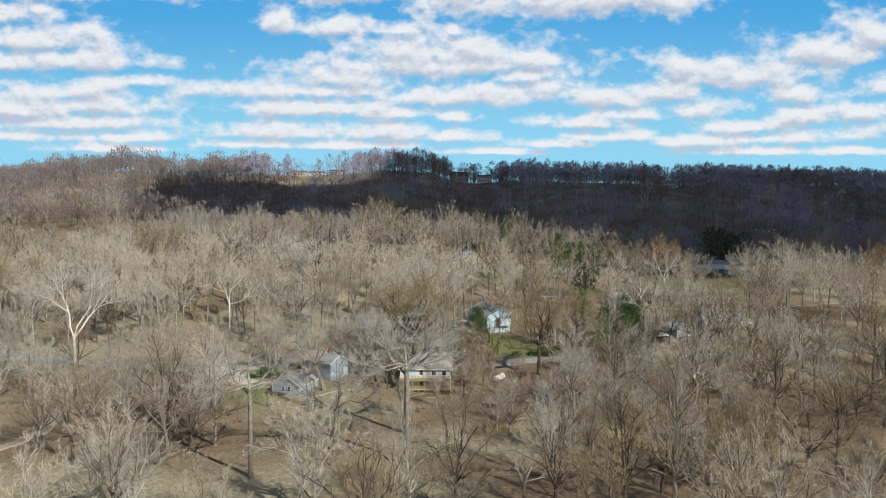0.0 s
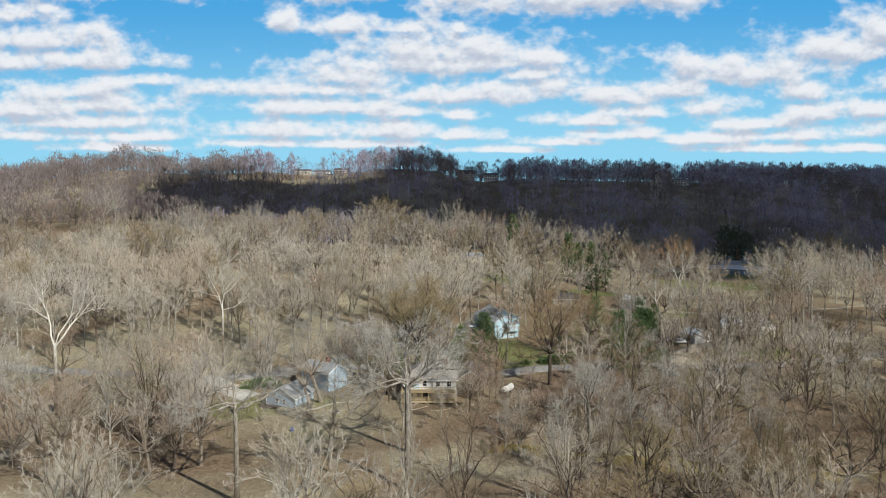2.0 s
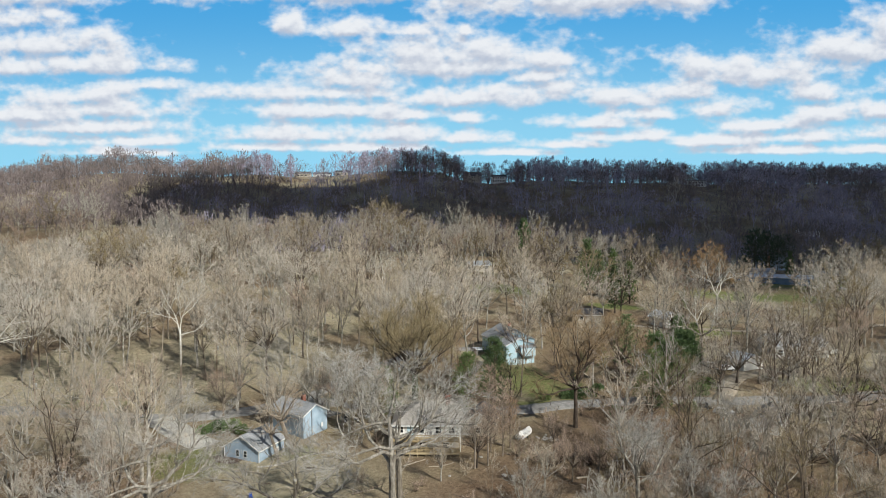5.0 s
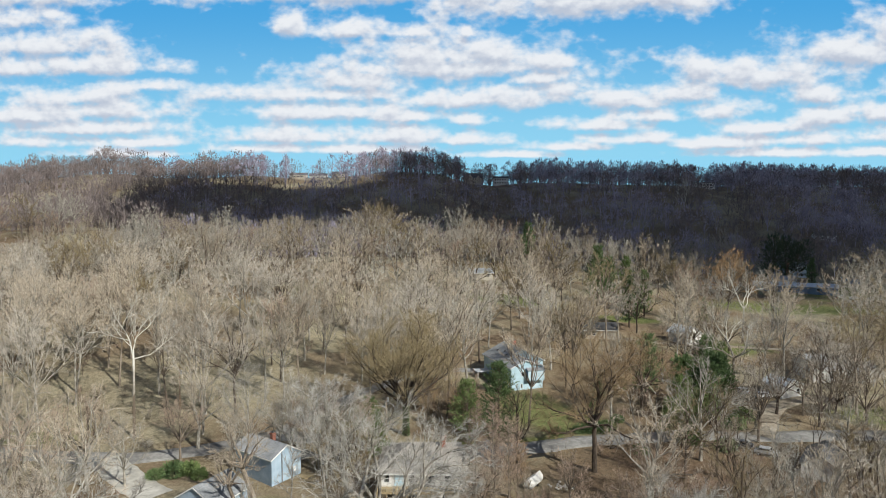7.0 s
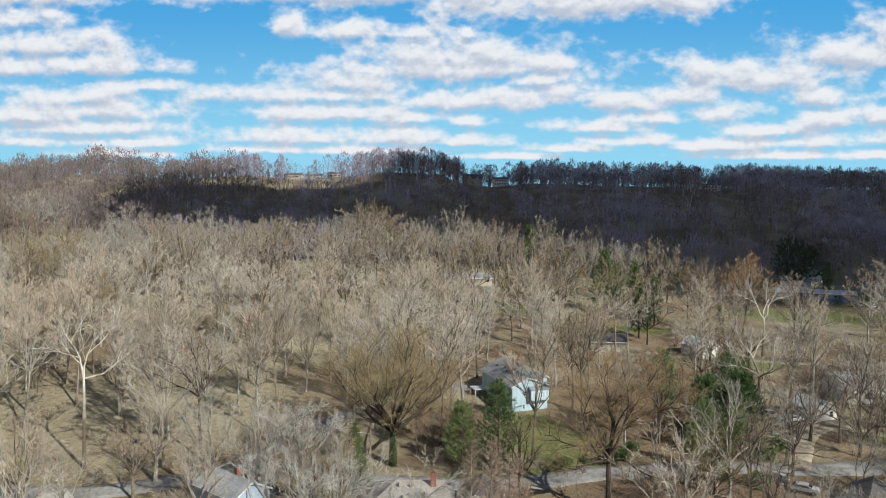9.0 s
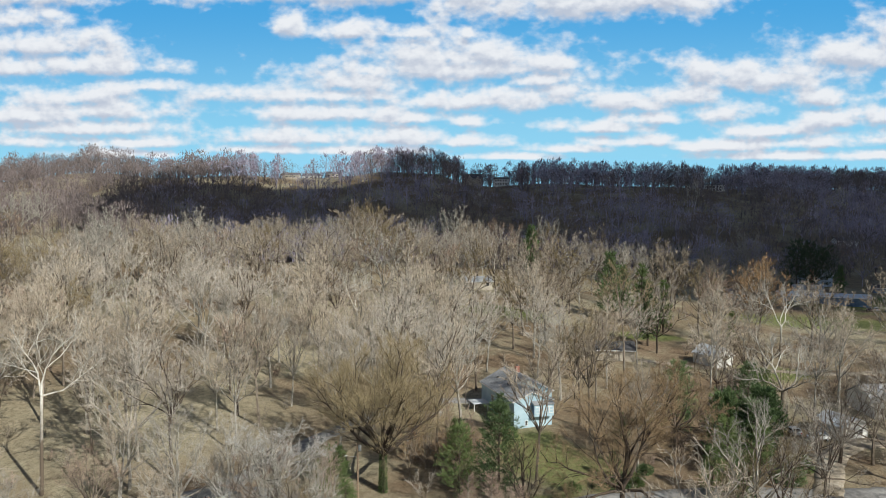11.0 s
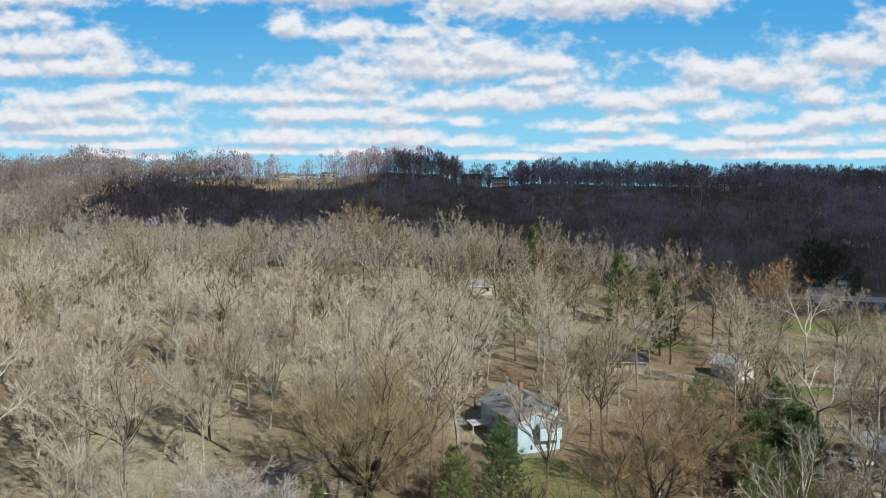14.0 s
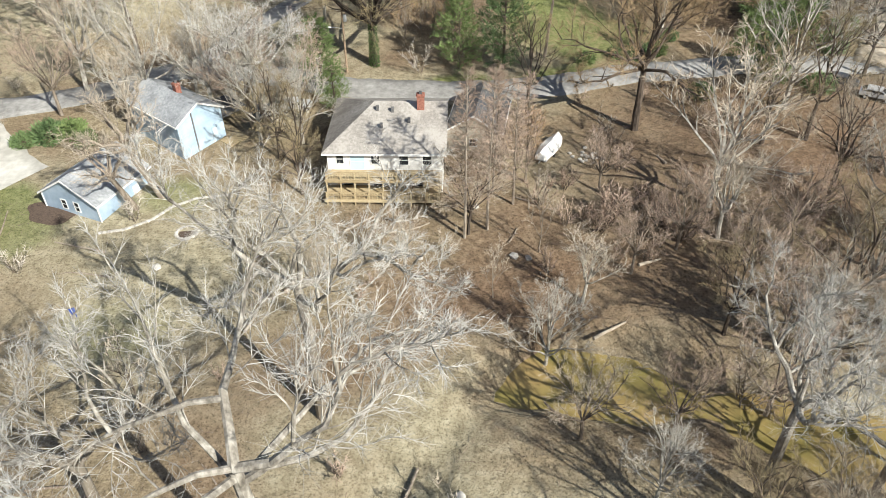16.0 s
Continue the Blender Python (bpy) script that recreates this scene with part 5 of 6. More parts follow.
for k in range(250):
    x, y = rng.uniform(-100, 125), rng.uniform(125, 275)
    if clear(x, y, 1.0) and in_view(x, y):
        j = rng.randrange(4)
        place(("shrub", j), lambda j=j: shrub(j), x, y, rng.uniform(0, 360), rng.uniform(0.5, 1.3))
for k, (x, y, a) in enumerate(((-50, 200.5, 1.3), (-47.5, 201.5, 1.1), (-53, 199, 0.9), (-45, 199.5, 0.9), (30, 223, 1.2), (33, 224.5, 1.0), (27, 222.5, 0.9), (22, 221, 0.8), (37, 212, 1.0), (49, 217, 1.2), (54, 214, 1.2), (13, 244, 1.0), (60, 226, 1.4), (64, 231, 1.3), (36, 229, 0.8), (-14.5, 211, 0.7))):
    place(("bush", k % 2), lambda k=k: green_bush(k % 2), x, y, 50 * k, a)
for k in range(70):
    x, y = rng.uniform(18, 75), rng.uniform(168, 232)
    if clear(x, y, 0.8):
        j = rng.choice([0, 3, 3, 1])
        place(("shrub", j), lambda j=j: shrub(j), x, y, rng.uniform(0, 360), rng.uniform(0.7, 1.5))
for k, (x, y) in enumerate(((66, 227), (72, 233), (85, 236), (91, 241), (96, 247), (89, 228), (105, 246), (78, 226), (62, 218), (98, 233))):
    place(("field", (0, 4)[k % 2]), lambda k=k: field_tree((0, 4)[k % 2]), x, y, rng.uniform(0, 360), rng.uniform(0.6, 0.8))
for k in range(34):
    x, y = rng.uniform(56, 125), rng.uniform(205, 300)
    if clear(x, y, 1.0):
        j = rng.choice([0, 2, 4, 6])
        place(("field", j), lambda j=j: field_tree(j), x, y, rng.uniform(0, 360), rng.uniform(0.45, 0.8))
for k in range(60):
    x, y = rng.uniform(35, 120), rng.uniform(215, 310)
    if clear(x, y, 0.8):
        j = rng.choice([0, 3, 2, 1])
        place(("shrub", j), lambda j=j: shrub(j), x, y, rng.uniform(0, 360), rng.uniform(1.0, 2.2))
for k in range(120):
    x, y = rng.uniform(-100, 110), rng.uniform(100, 300)
    if clear(x, y, 1.2) and in_view(x, y):
        j = rng.randrange(3)
        place(("sapling", j), lambda j=j: sapling(j), x, y, rng.uniform(0, 360), rng.uniform(0.6, 1.3))


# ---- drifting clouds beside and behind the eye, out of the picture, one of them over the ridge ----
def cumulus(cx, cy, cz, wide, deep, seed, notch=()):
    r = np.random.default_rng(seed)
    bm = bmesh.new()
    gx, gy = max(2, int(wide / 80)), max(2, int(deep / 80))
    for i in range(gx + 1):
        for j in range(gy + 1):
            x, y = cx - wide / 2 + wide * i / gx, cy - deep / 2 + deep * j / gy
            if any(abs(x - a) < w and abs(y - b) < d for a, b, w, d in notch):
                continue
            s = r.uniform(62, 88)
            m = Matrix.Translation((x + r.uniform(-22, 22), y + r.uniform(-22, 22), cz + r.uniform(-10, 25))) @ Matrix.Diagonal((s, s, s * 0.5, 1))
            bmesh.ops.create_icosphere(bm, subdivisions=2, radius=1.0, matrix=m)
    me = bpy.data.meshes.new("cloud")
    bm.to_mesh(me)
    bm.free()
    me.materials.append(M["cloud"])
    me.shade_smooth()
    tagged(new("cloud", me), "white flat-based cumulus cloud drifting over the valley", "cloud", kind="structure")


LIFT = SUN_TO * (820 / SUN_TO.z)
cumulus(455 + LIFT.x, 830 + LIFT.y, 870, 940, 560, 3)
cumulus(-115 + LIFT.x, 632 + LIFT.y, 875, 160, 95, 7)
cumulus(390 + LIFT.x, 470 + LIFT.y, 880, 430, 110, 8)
cumulus(-1500, -900, 900, 700, 450, 4)
cumulus(300, -2200, 900, 800, 500, 5)
cumulus(-2300, 300, 900, 500, 700, 6)


# ---- houses ----
def solid(name, pts, offset, material, parent, label=""):
    bm = bmesh.new()
    prism(bm, pts, offset)
    return part(name, bm, material, parent, label)


def add_window(parent, x, z, w, h, y=0.0, side="front", pane="glass"):
    """A framed window on a wall; side: front (faces -y), left (faces -x) or right (faces +x, at y given as x)."""
    def put(bm, a0, a1, z0, z1, d0, d1):
        if side == "front":
            box(bm, a0, a1, y - d1, y - d0, z0, z1)
        elif side == "left":
            box(bm, y - d1, y - d0, a0, a1, z0, z1)
        else:
            box(bm, y + d0, y + d1, a0, a1, z0, z1)
    bm = bmesh.new()
    t = 0.09
    put(bm, x - w / 2 - t, x + w / 2 + t, z - t, z, -0.02, 0.06)
    put(bm, x - w / 2 - t, x + w / 2 + t, z + h, z + h + t, -0.02, 0.06)
    put(bm, x - w / 2 - t, x - w / 2, z, z + h, -0.02, 0.06)
    put(bm, x + w / 2, x + w / 2 + t, z, z + h, -0.02, 0.06)
    put(bm, x - w / 2, x + w / 2, z + h / 2 - 0.03, z + h / 2 + 0.03, -0.02, 0.05)
    win = part("window", bm, M["trim"], parent)
    bm = bmesh.new()
    put(bm, x - w / 2, x + w / 2, z, z + h, 0.004, 0.025)
    part("pane", bm, M[pane], win)
    return win


def gable_block(parent, x0, x1, y0, y1, z0, eave, ridge, rx, wall, roof, over=0.35, name="wall"):
    """A block with its gable to the front (-y): walls, two roof slabs, white edge boards."""
    pts = [(x0, y0, z0), (x1, y0, z0), (x1, y0, eave), (rx, y0, ridge), (x0, y0, eave)]
    solid(name, pts, (0, y1 - y0, 0), M[wall], parent)
    th = 0.16
    for side, (xa, za) in enumerate(((x0, eave), (x1, eave))):
        k = (ridge - za) / abs(rx - xa)
        xo = xa - over if xa < rx else xa + over
        zo = za - over * k
        sl = [(xo, y0 - over, zo + 0.04), (rx, y0 - over, ridge + 0.04), (rx, y0 - over, ridge + 0.04 + th), (xo, y0 - over, zo + 0.04 + th)]
        r = solid("roof", sl, (0, y1 - y0 + 2 * over, 0), M[roof], parent)
        for yy in (y0 - over - 0.06, y1 + over):
            solid("fascia", [(xo, yy, zo - 0.06), (rx, yy, ridge - 0.06), (rx, yy, ridge + th), (xo, yy, zo + th)], (0, 0.055, 0), M["trim"], r, "white edge board")
        solid("gutter", [(xo, y0 - over, zo - 0.06), (xo + (-0.1 if xa < rx else 0.1), y0 - over, zo - 0.06), (xo + (-0.1 if xa < rx else 0.1), y0 - over, zo + 0.12), (xo, y0 - over, zo + 0.12)], (0, y1 - y0 + 2 * over, 0), M["trim"], r, "white gutter")


def add_chimney(parent, x, y, z0, z1, w=0.75):
    c = part("chimney", boxes((x - w / 2, x + w / 2, y - w / 2, y + w / 2, z0, z1), (x - w / 2 - 0.08, x + w / 2 + 0.08, y - w / 2 - 0.08, y + w / 2 + 0.08, z1 - 0.25, z1 - 0.1)), M["brick"], parent, "red brick chimney")
    part("flue", boxes((x - 0.16, x + 0.16, y - 0.16, y + 0.16, z1, z1 + 0.3)), M["roof_dark"], c)


def ice_blue_house():
    h = thing("house", "two-storey pale ice-blue house with grey shingle roof on the slope", "house", pose(14.3, 247.4, 4.5, 0, 0, 18.5))
    gable_block(h, 0, 8.4, 0, 8.0, -0.8, 6.0, 7.7, 3.7, "siding_ice", "roof_grey")
    gable_block(h, 0.0, 11.8, 7.4, 19.0, -0.8, 5.9, 8.9, 5.9, "siding_ice", "roof_grey", name="rear_wall")
    # bay on the front wall
    bay = part("bay", boxes((3.9, 8.2, -1.25, -0.003, 2.9, 5.25)), M["siding_ice"], h, "projecting pale blue bay")
    solid("bay_roof", [(3.75, -1.4, 5.28), (8.35, -1.4, 5.28), (8.35, -0.02, 5.75), (3.75, -0.02, 5.75)], (0, 0, 0.12), M["roof_grey"], bay)
    solid("bay_side", [(3.82, -1.2, 2.95), (3.895, -1.2, 2.95), (3.895, -1.2, 5.2), (3.82, -1.2, 5.2)], (0, 1.15, 0), M["siding_navy"], bay, "dark bay side panel")
    for x in (4.6, 5.7, 6.8, 7.7):
        add_window(bay, x, 3.6, 0.7, 1.2, -1.25, pane="siding_ice")
    add_window(h, 3.0, 3.9, 0.6, 0.95, 0.0)
    add_window(h, 2.7, 1.0, 0.45, 0.9, 0.0)
    add_window(h, 5.8, 1.2, 0.5, 0.8, 0.0)
    add_window(h, 3.0, 3.2, 1.0, 1.2, 0.0, "left")
    add_window(h, 12.0, 3.2, 1.4, 1.2, 0.0, "left")
    part("awning", boxes((8.42, 9.2, 1.2, 2.6, 3.6, 4.6), (8.42, 9.25, 1.15, 2.65, 4.6, 4.68)), M["trim"], h, "white side box")
    add_chimney(h, 7.2, 15.5, 7.0, 9.7)
    for x, y in ((3.2, 12), (2.6, 15.5), (2.5, 9.2)):
        part("vent", boxes((x - 0.2, x + 0.2, y - 0.2, y + 0.2, 5.9 + x * 0.5, 6.35 + x * 0.5)), M["roof_dark"], h)
    # porch at the side
    p = part("porch_roof", boxes((-4.2, -0.5, 12.5, 16.2, 2.55, 2.7)), M["roof_metal"], h, "pale flat porch roof")
    for x, y in ((-4.0, 12.7), (-4.0, 16.0), (-0.9, 12.7)):
        part("porch_post", boxes((x - 0.06, x + 0.06, y - 0.06, y + 0.06, -0.8, 2.55)), M["trim"], h)


def cottage():
    z = 0.3
    h = thing("cottage", "white cottage with tan hipped shingle roof and timber deck", "house", pose(-11.8, 190.0, 0, 0, 0, 0))
    part("wall", boxes((0, 13.4, 0, 12.8, -0.6, 5.55)), M["siding_white"], h)
    # hipped roof: two long slopes, one hip end, one gable end
    o = 0.5
    e, r = 5.45, 8.6
    A, B, C, D2 = (-o, -o, e), (13.4 + o, -o, e), (13.4 + o, 12.8 + o, e), (-o, 12.8 + o, e)
    R1, R2 = (5.2, 6.4, r), (13.4 + o, 6.4, r)
    for name, q in (("roof", [A, B, R2, R1]), ("roof", [C, D2, R1, R2]), ("roof", [D2, A, R1])):
        solid(name, q, (0, 0, 0.14), M["roof_tan"], h)
    solid("gable", [(13.395, 0.05, e), (13.395, 12.75, e), (13.395, 6.4, r - 0.2)], (0.08, 0, 0), M["siding_white"], h)
    solid("front_fascia", [(-o, -o - 0.06, e - 0.12), (13.4 + o, -o - 0.06, e - 0.12), (13.4 + o, -o - 0.06, e + 0.12), (-o, -o - 0.06, e + 0.12)], (0, 0.055, 0), M["trim"], h, "white eave board")
    # front hip projecting over the deck side
    add_chimney(h, 10.7, 5.6, 7.2, 10.1, 0.85)
    for x, y in ((5.6, 5.2), (7.4, 5.0), (6.2, 2.9), (9.4, 3.6)):
        part("vent", boxes((x - 0.17, x + 0.17, y - 0.17, y + 0.17, 5.7 + y * 0.46, 6.35 + y * 0.46)), M["roof_dark"], h)
    for x, w, zz, hh in ((1.5, 0.8, 4.0, 1.2), (5.6, 0.9, 4.0, 1.2), (8.9, 1.0, 3.9, 1.2), (11.6, 1.0, 3.9, 1.2), (2.2, 1.2, 0.4, 1.6), (6.0, 1.6, 0.3, 1.9), (10.4, 1.2, 0.4, 1.6)):
        add_window(h, x, zz, w, hh, 0.0)
    add_window(h, 3.5, 3.25, 1.6, 2.0, 0.0, pane="siding_ice")
    # decks
    d = part("upper_deck", boxes((-0.1, 13.0, -2.2, -0.004, 2.98, 3.16)), M["deck_wood"], h, "weathered timber deck floor")
    d2 = part("lower_deck", boxes((-0.2, 13.2, -3.0, -0.004, 0.82, 0.98)), M["deck_wood"], h, "weathered timber lower deck")
    for k, x in enumerate(np.arange(0.1, 13.1, 1.62)):
        part("deck_post", boxes((x - 0.07, x + 0.07, -2.2, -2.06, -0.7, 4.15)), M["deck_wood"], h)
        part("deck_post", boxes((x - 0.07, x + 0.07, -3.0, -2.86, -0.9, 1.95)), M["deck_wood"], h)
    for zz, y in ((4.08, -2.17), (3.62, -2.14), (1.9, -2.97), (1.5, -2.94)):
        part("rail", boxes((-0.1, 13.1, y - 0.035, y + 0.035, zz, zz + 0.09)), M["deck_wood"], h)
    for k in range(43):
        x = 0.25 + k * 0.3
        part("baluster", boxes((x - 0.025, x + 0.025, -2.15, -2.11, 3.16, 4.08)), M["deck_wood"], d)
        part("baluster", boxes((x - 0.025, x + 0.025, -2.95, -2.91, 0.98, 1.9)), M["deck_wood"], d2)
    # boards of the lower deck rim
    part("rim_board", boxes((-0.2, 13.2, -3.06, -3.003, 0.62, 0.98)), M["deck_wood"], d2)
    part("rim_board", boxes((-0.1, 13.0, -2.26, -2.203, 2.8, 3.16)), M["deck_wood"], d)
    # tan sheet over the white wall, deck shade put into its colour
    part("basement", boxes((-0.3, 13.3, -0.02, -0.003, -0.6, 2.9)), M["siding_tan"], h, "tan basement wall sheet toned for the shade under the deck")
    # garage wing
    g = thing("garage", "tan gabled garage wing beside the white cottage", "garage", pose(1.95, 199.0, 0.4, 0, 0, -9))
    gable_block(g, 0, 6.7, 0, 9.0, -0.8, 3.1, 5.3, 3.35, "siding_tan", "roof_dark", 0.3)
    add_window(g, 3.3, 1.0, 0.9, 1.0, 0.0)
    part("side_roof", boxes((-0.45, -0.31, 0.5, 8.5, 2.6, 2.75)), M["trim"], g)


def blue_garage():
    h = thing("garage", "slate-blue gabled garage with white trim beside the lawn", "garage", pose(-44.4, 186.2, -0.75, 0, 0, -20))
    gable_block(h, 0, 7.9, 0, 8.6, -0.8, 3.1, 5.5, 3.95, "siding_blue", "roof_grey", 0.3)
    for x in (3.05, 4.85):
        add_window(h, x, 1.5, 0.62, 1.15, 0.0)
    part("corner_board", boxes((7.88, 7.98, -0.08, 0.06, -0.6, 3.0)), M["trim"], h)
    part("corner_board", boxes((-0.08, 0.06, -0.08, 0.06, -0.6, 3.0)), M["trim"], h)
    part("side_door", boxes((7.9, 7.96, 5.6, 6.6, -0.1, 2.0)), M["trim"], h, "white side door")
    part("pent_roof", boxes((-1.6, -0.36, 2.0, 7.5, 2.2, 2.32)), M["roof_grey"], h)


def blue_annex():
    h = thing("house", "small blue gabled house with a pale door and grey roof", "house", pose(-31.0, 195.8, 1.2, 0, 0, 52))
    gable_block(h, 0, 6.5, 0, 10.5, -1.5, 4.3, 6.1, 3.25, "siding_sky", "roof_grey", 0.3)
    d = part("door", boxes((4.6, 5.4, -0.07, -0.003, 0.2, 2.1)), M["siding_sky"], h, "pale weathered door")
    part("door_panel", boxes((4.75, 5.25, -0.1, -0.072, 1.0, 1.9)), M["trim"], d)
    part("pipe", boxes((2.15, 2.3, -0.12, -0.003, -0.8, 5.2)), M["roof_dark"], h)
    add_chimney(h, 3.6, 4.2, 5.2, 7.4, 0.7)
    part("porch", boxes((5.2, 10.0, -2.6, -0.3, -1.5, 0.1)), M["deck_wood"], h, "low timber side deck")
    # pergola roof by the side
    part("lean_roof", boxes((6.55, 11.0, 0.5, 5.5, 2.3, 2.42)), M["roof_dark"], h, "dark carport roof")
    for x, y in ((10.8, 0.7), (10.8, 5.3), (6.8, 0.7)):
        part("carport_post", boxes((x - 0.06, x + 0.06, y - 0.06, y + 0.06, -1.5, 2.3)), M["deck_wood"], h)


def simple_house(name, label, x, y, turn, w, d, eave, ridge, wall, roof, wins=(), z=None, storeys=1, cross=False):
    h = thing(name, label, name if name != "barn" else "barn", pose(x, y, gz(x, y) if z is None else z, 0, 0, turn))
    gable_block(h, -w / 2, w / 2, -d / 2, d / 2, -1.5, eave, ridge, 0.0, wall, roof, 0.35)
    for wx, wz, ww, wh in wins:
        add_window(h, wx, wz, ww, wh, -d / 2)
    return h


def long_house(name, label, x, y, turn, w, d, eave, ridge, wall, roof, wins=(), z=None):
    """A block with its eave to the front and its ridge running across."""
    h = thing(name, label, "house" if name == "house" else name, pose(x, y, gz(x, y) if z is None else z, 0, 0, turn))
    solid("wall", [(-w / 2, -d / 2, -1.5), (-w / 2, d / 2, -1.5), (-w / 2, d / 2, eave), (-w / 2, 0, ridge), (-w / 2, -d / 2, eave)], (w, 0, 0), M[wall], h)
    k = (ridge - eave) / (d / 2)
    for s in (-1, 1):
        yo, zo = s * (d / 2 + 0.4), eave - 0.4 * k
        solid("roof", [(-w / 2 - 0.4, yo, zo + 0.05), (-w / 2 - 0.4, 0, ridge + 0.05), (-w / 2 - 0.4, 0, ridge + 0.22), (-w / 2 - 0.4, yo, zo + 0.22)], (w + 0.8, 0, 0), M[roof], h)
    solid("fascia", [(-w / 2 - 0.4, -d / 2 - 0.46, eave - 0.4 * k - 0.08), (w / 2 + 0.4, -d / 2 - 0.46, eave - 0.4 * k - 0.08), (w / 2 + 0.4, -d / 2 - 0.46, eave - 0.4 * k + 0.2), (-w / 2 - 0.4, -d / 2 - 0.46, eave - 0.4 * k + 0.2)], (0, 0.055, 0), M["trim"], h)
    for wx, wz, ww, wh in wins:
        add_window(h, wx, wz, ww, wh, -d / 2)
    return h


ice_blue_house()
cottage()
blue_garage()
blue_annex()
# outbuildings by the gravel yard
simple_house("garage", "low white garage with a pale metal roof", 79.5, 247.5, 24, 7.0, 6.5, 2.5, 3.9, "siding_white", "roof_metal", [(1.5, 0.6, 1.0, 1.1)])
rh = long_house("house", "white single-storey house with grey roof and gabled porch", 99, 262, 2, 16, 10.5, 3.3, 6.0, "siding_white", "roof_grey", [(-6, 0.9, 1.3, 1.3), (-3, 0.9, 1.3, 1.3), (-0.5, 0.9, 1.0, 1.3)])
gable_block(rh, 2.2, 8.2, -9.2, -5.4, 2.0, 3.0, 4.5, 5.2, "siding_white", "roof_metal", 0.3, name="porch_gable")
for x in (2.5, 5.2, 7.9):
    part("porch_post", boxes((x - 0.1, x + 0.1, -9.0, -8.8, -1.5, 2.0)), M["trim"], rh)
sh = long_house("garage", "dark-roofed low garage with a white end wall", 68.5, 205, 58, 10.5, 6.0, 2.5, 4.1, "siding_white", "roof_dark", [(-3, 0.8, 0.8, 0.9), (0.5, 0.8, 0.8, 0.9), (3, 0.8, 0.8, 0.9)])
simple_house("shed", "small white shed standing between bare trees", 66, 251, -10, 3.2, 3.0, 2.3, 3.1, "siding_white", "roof_metal")
# far yard
long_house("barn", "long navy-blue building with a pale metal roof", 160, 420, -22, 36, 8, 3.0, 4.2, "siding_navy", "roof_metal", [(10, 1.0, 1.2, 1.2), (-2, 1.0, 1.2, 1.2)])
simple_house("shed", "white-gabled shed with a grey roof", 161, 436, 75, 6, 12, 3.2, 5.0, "siding_white", "roof_grey")
h2 = long_house("house", "two-storey grey house at the edge of the lawn", 182, 474, 8, 14, 9, 5.6, 8.0, "siding_blue", "roof_grey", [(-5, 3.4, 1.1, 1.3), (-2, 3.4, 1.1, 1.3), (1, 3.4, 1.1, 1.3), (4, 3.4, 1.1, 1.3), (-5, 0.8, 1.1, 1.3), (4, 0.8, 1.1, 1.3)])
add_chimney(h2, -4.5, -5.1, -1.0, 8.6, 1.1)
simple_house("shed", "small navy shed on the lawn", 204, 452, 80, 5, 9, 2.6, 3.8, "siding_navy", "roof_dark")
long_house("house", "white house with tan roof among bare trees", 128, 425, -18, 14, 8, 2.8, 4.8, "siding_white", "roof_tan", [(-3, 0.9, 1.2, 1.2), (2, 0.9, 1.2, 1.2)])
long_house("house", "brown-roofed bungalow half hidden by woods", 46, 303, -5, 10, 7, 2.6, 4.3, "siding_tan", "roof_dark", [(-2, 0.9, 1.1, 1.1)])
long_house("house", "tan house low in the woods with grey roof", 10, 380, 12, 10, 7, 2.6, 4.2, "siding_tan", "roof_grey", [(-5, 0.9, 1.2, 1.2), (3, 0.9, 1.2, 1.2)])
simple_house("house", "white gabled house glimpsed through trees", 72, 300, 30, 6, 8, 3.0, 5.0, "siding_white", "roof_metal", [(0, 1.0, 0.9, 1.2)])
# houses under the ridge and on its crest
long_house("house", "white bungalow in the shade below the ridge", 150, 560, 0, 18, 9, 3.0, 5.0, "siding_white", "roof_dark", [(-6, 0.9, 1.3, 1.3), (-2, 0.9, 1.3, 1.3), (4, 0.9, 1.3, 1.3)])
long_house("house", "white house far back below the ridge", 262, 600, 0, 14, 9, 3.0, 5.0, "siding_white", "roof_dark", [(-3, 0.9, 1.3, 1.3)])
W2 = [(x, z, 1.2, 1.5) for z in (1.0, 4.2) for x in (-5.5, -3, -0.5, 2, 4.5)]
long_house("house", "white two-storey house with many windows on the ridge", 43.5, 830, 0, 15, 9, 6.2, 8.2, "siding_white", "roof_dark", W2, z=73.6)
rb = long_house("house", "large dark gabled house on the wooded ridge", 15.5, 832, 4, 19, 10, 6.2, 10.8, "siding_tan", "roof_dark", W2, z=74.4)
gable_block(rb, -7, -1, -7.2, -4.9, -1.5, 5.5, 9.2, -4.0, "siding_tan", "roof_dark", 0.3, name="front_gable")
gable_block(rb, 2, 7, -6.6, -4.9, -1.5, 5.0, 8.2, 4.5, "siding_tan", "roof_dark", 0.3, name="front_gable")
long_house("house", "white flat-roofed house on the crest of the ridge", 250, 822, -8, 18, 10, 5.8, 7.0, "siding_white", "roof_dark", [(x, z, 1.6, 1.5) for z in (0.8, 3.5) for x in (-7, -4, -1, 2, 5)], z=68.5)
for k, (x, w) in enumerate(((-168, 17), (-147, 18), (-125, 14))):
    long_house("house", "low dark house with white garage doors on the hilltop", x, 842, 0, w, 9, 3.2, 5.6, "siding_tan" if k != 1 else "siding_white", "roof_dark", [(-4, 0.9, 2.0, 1.4), (0, 0.9, 2.0, 1.4), (4, 0.9, 2.0, 1.4)])


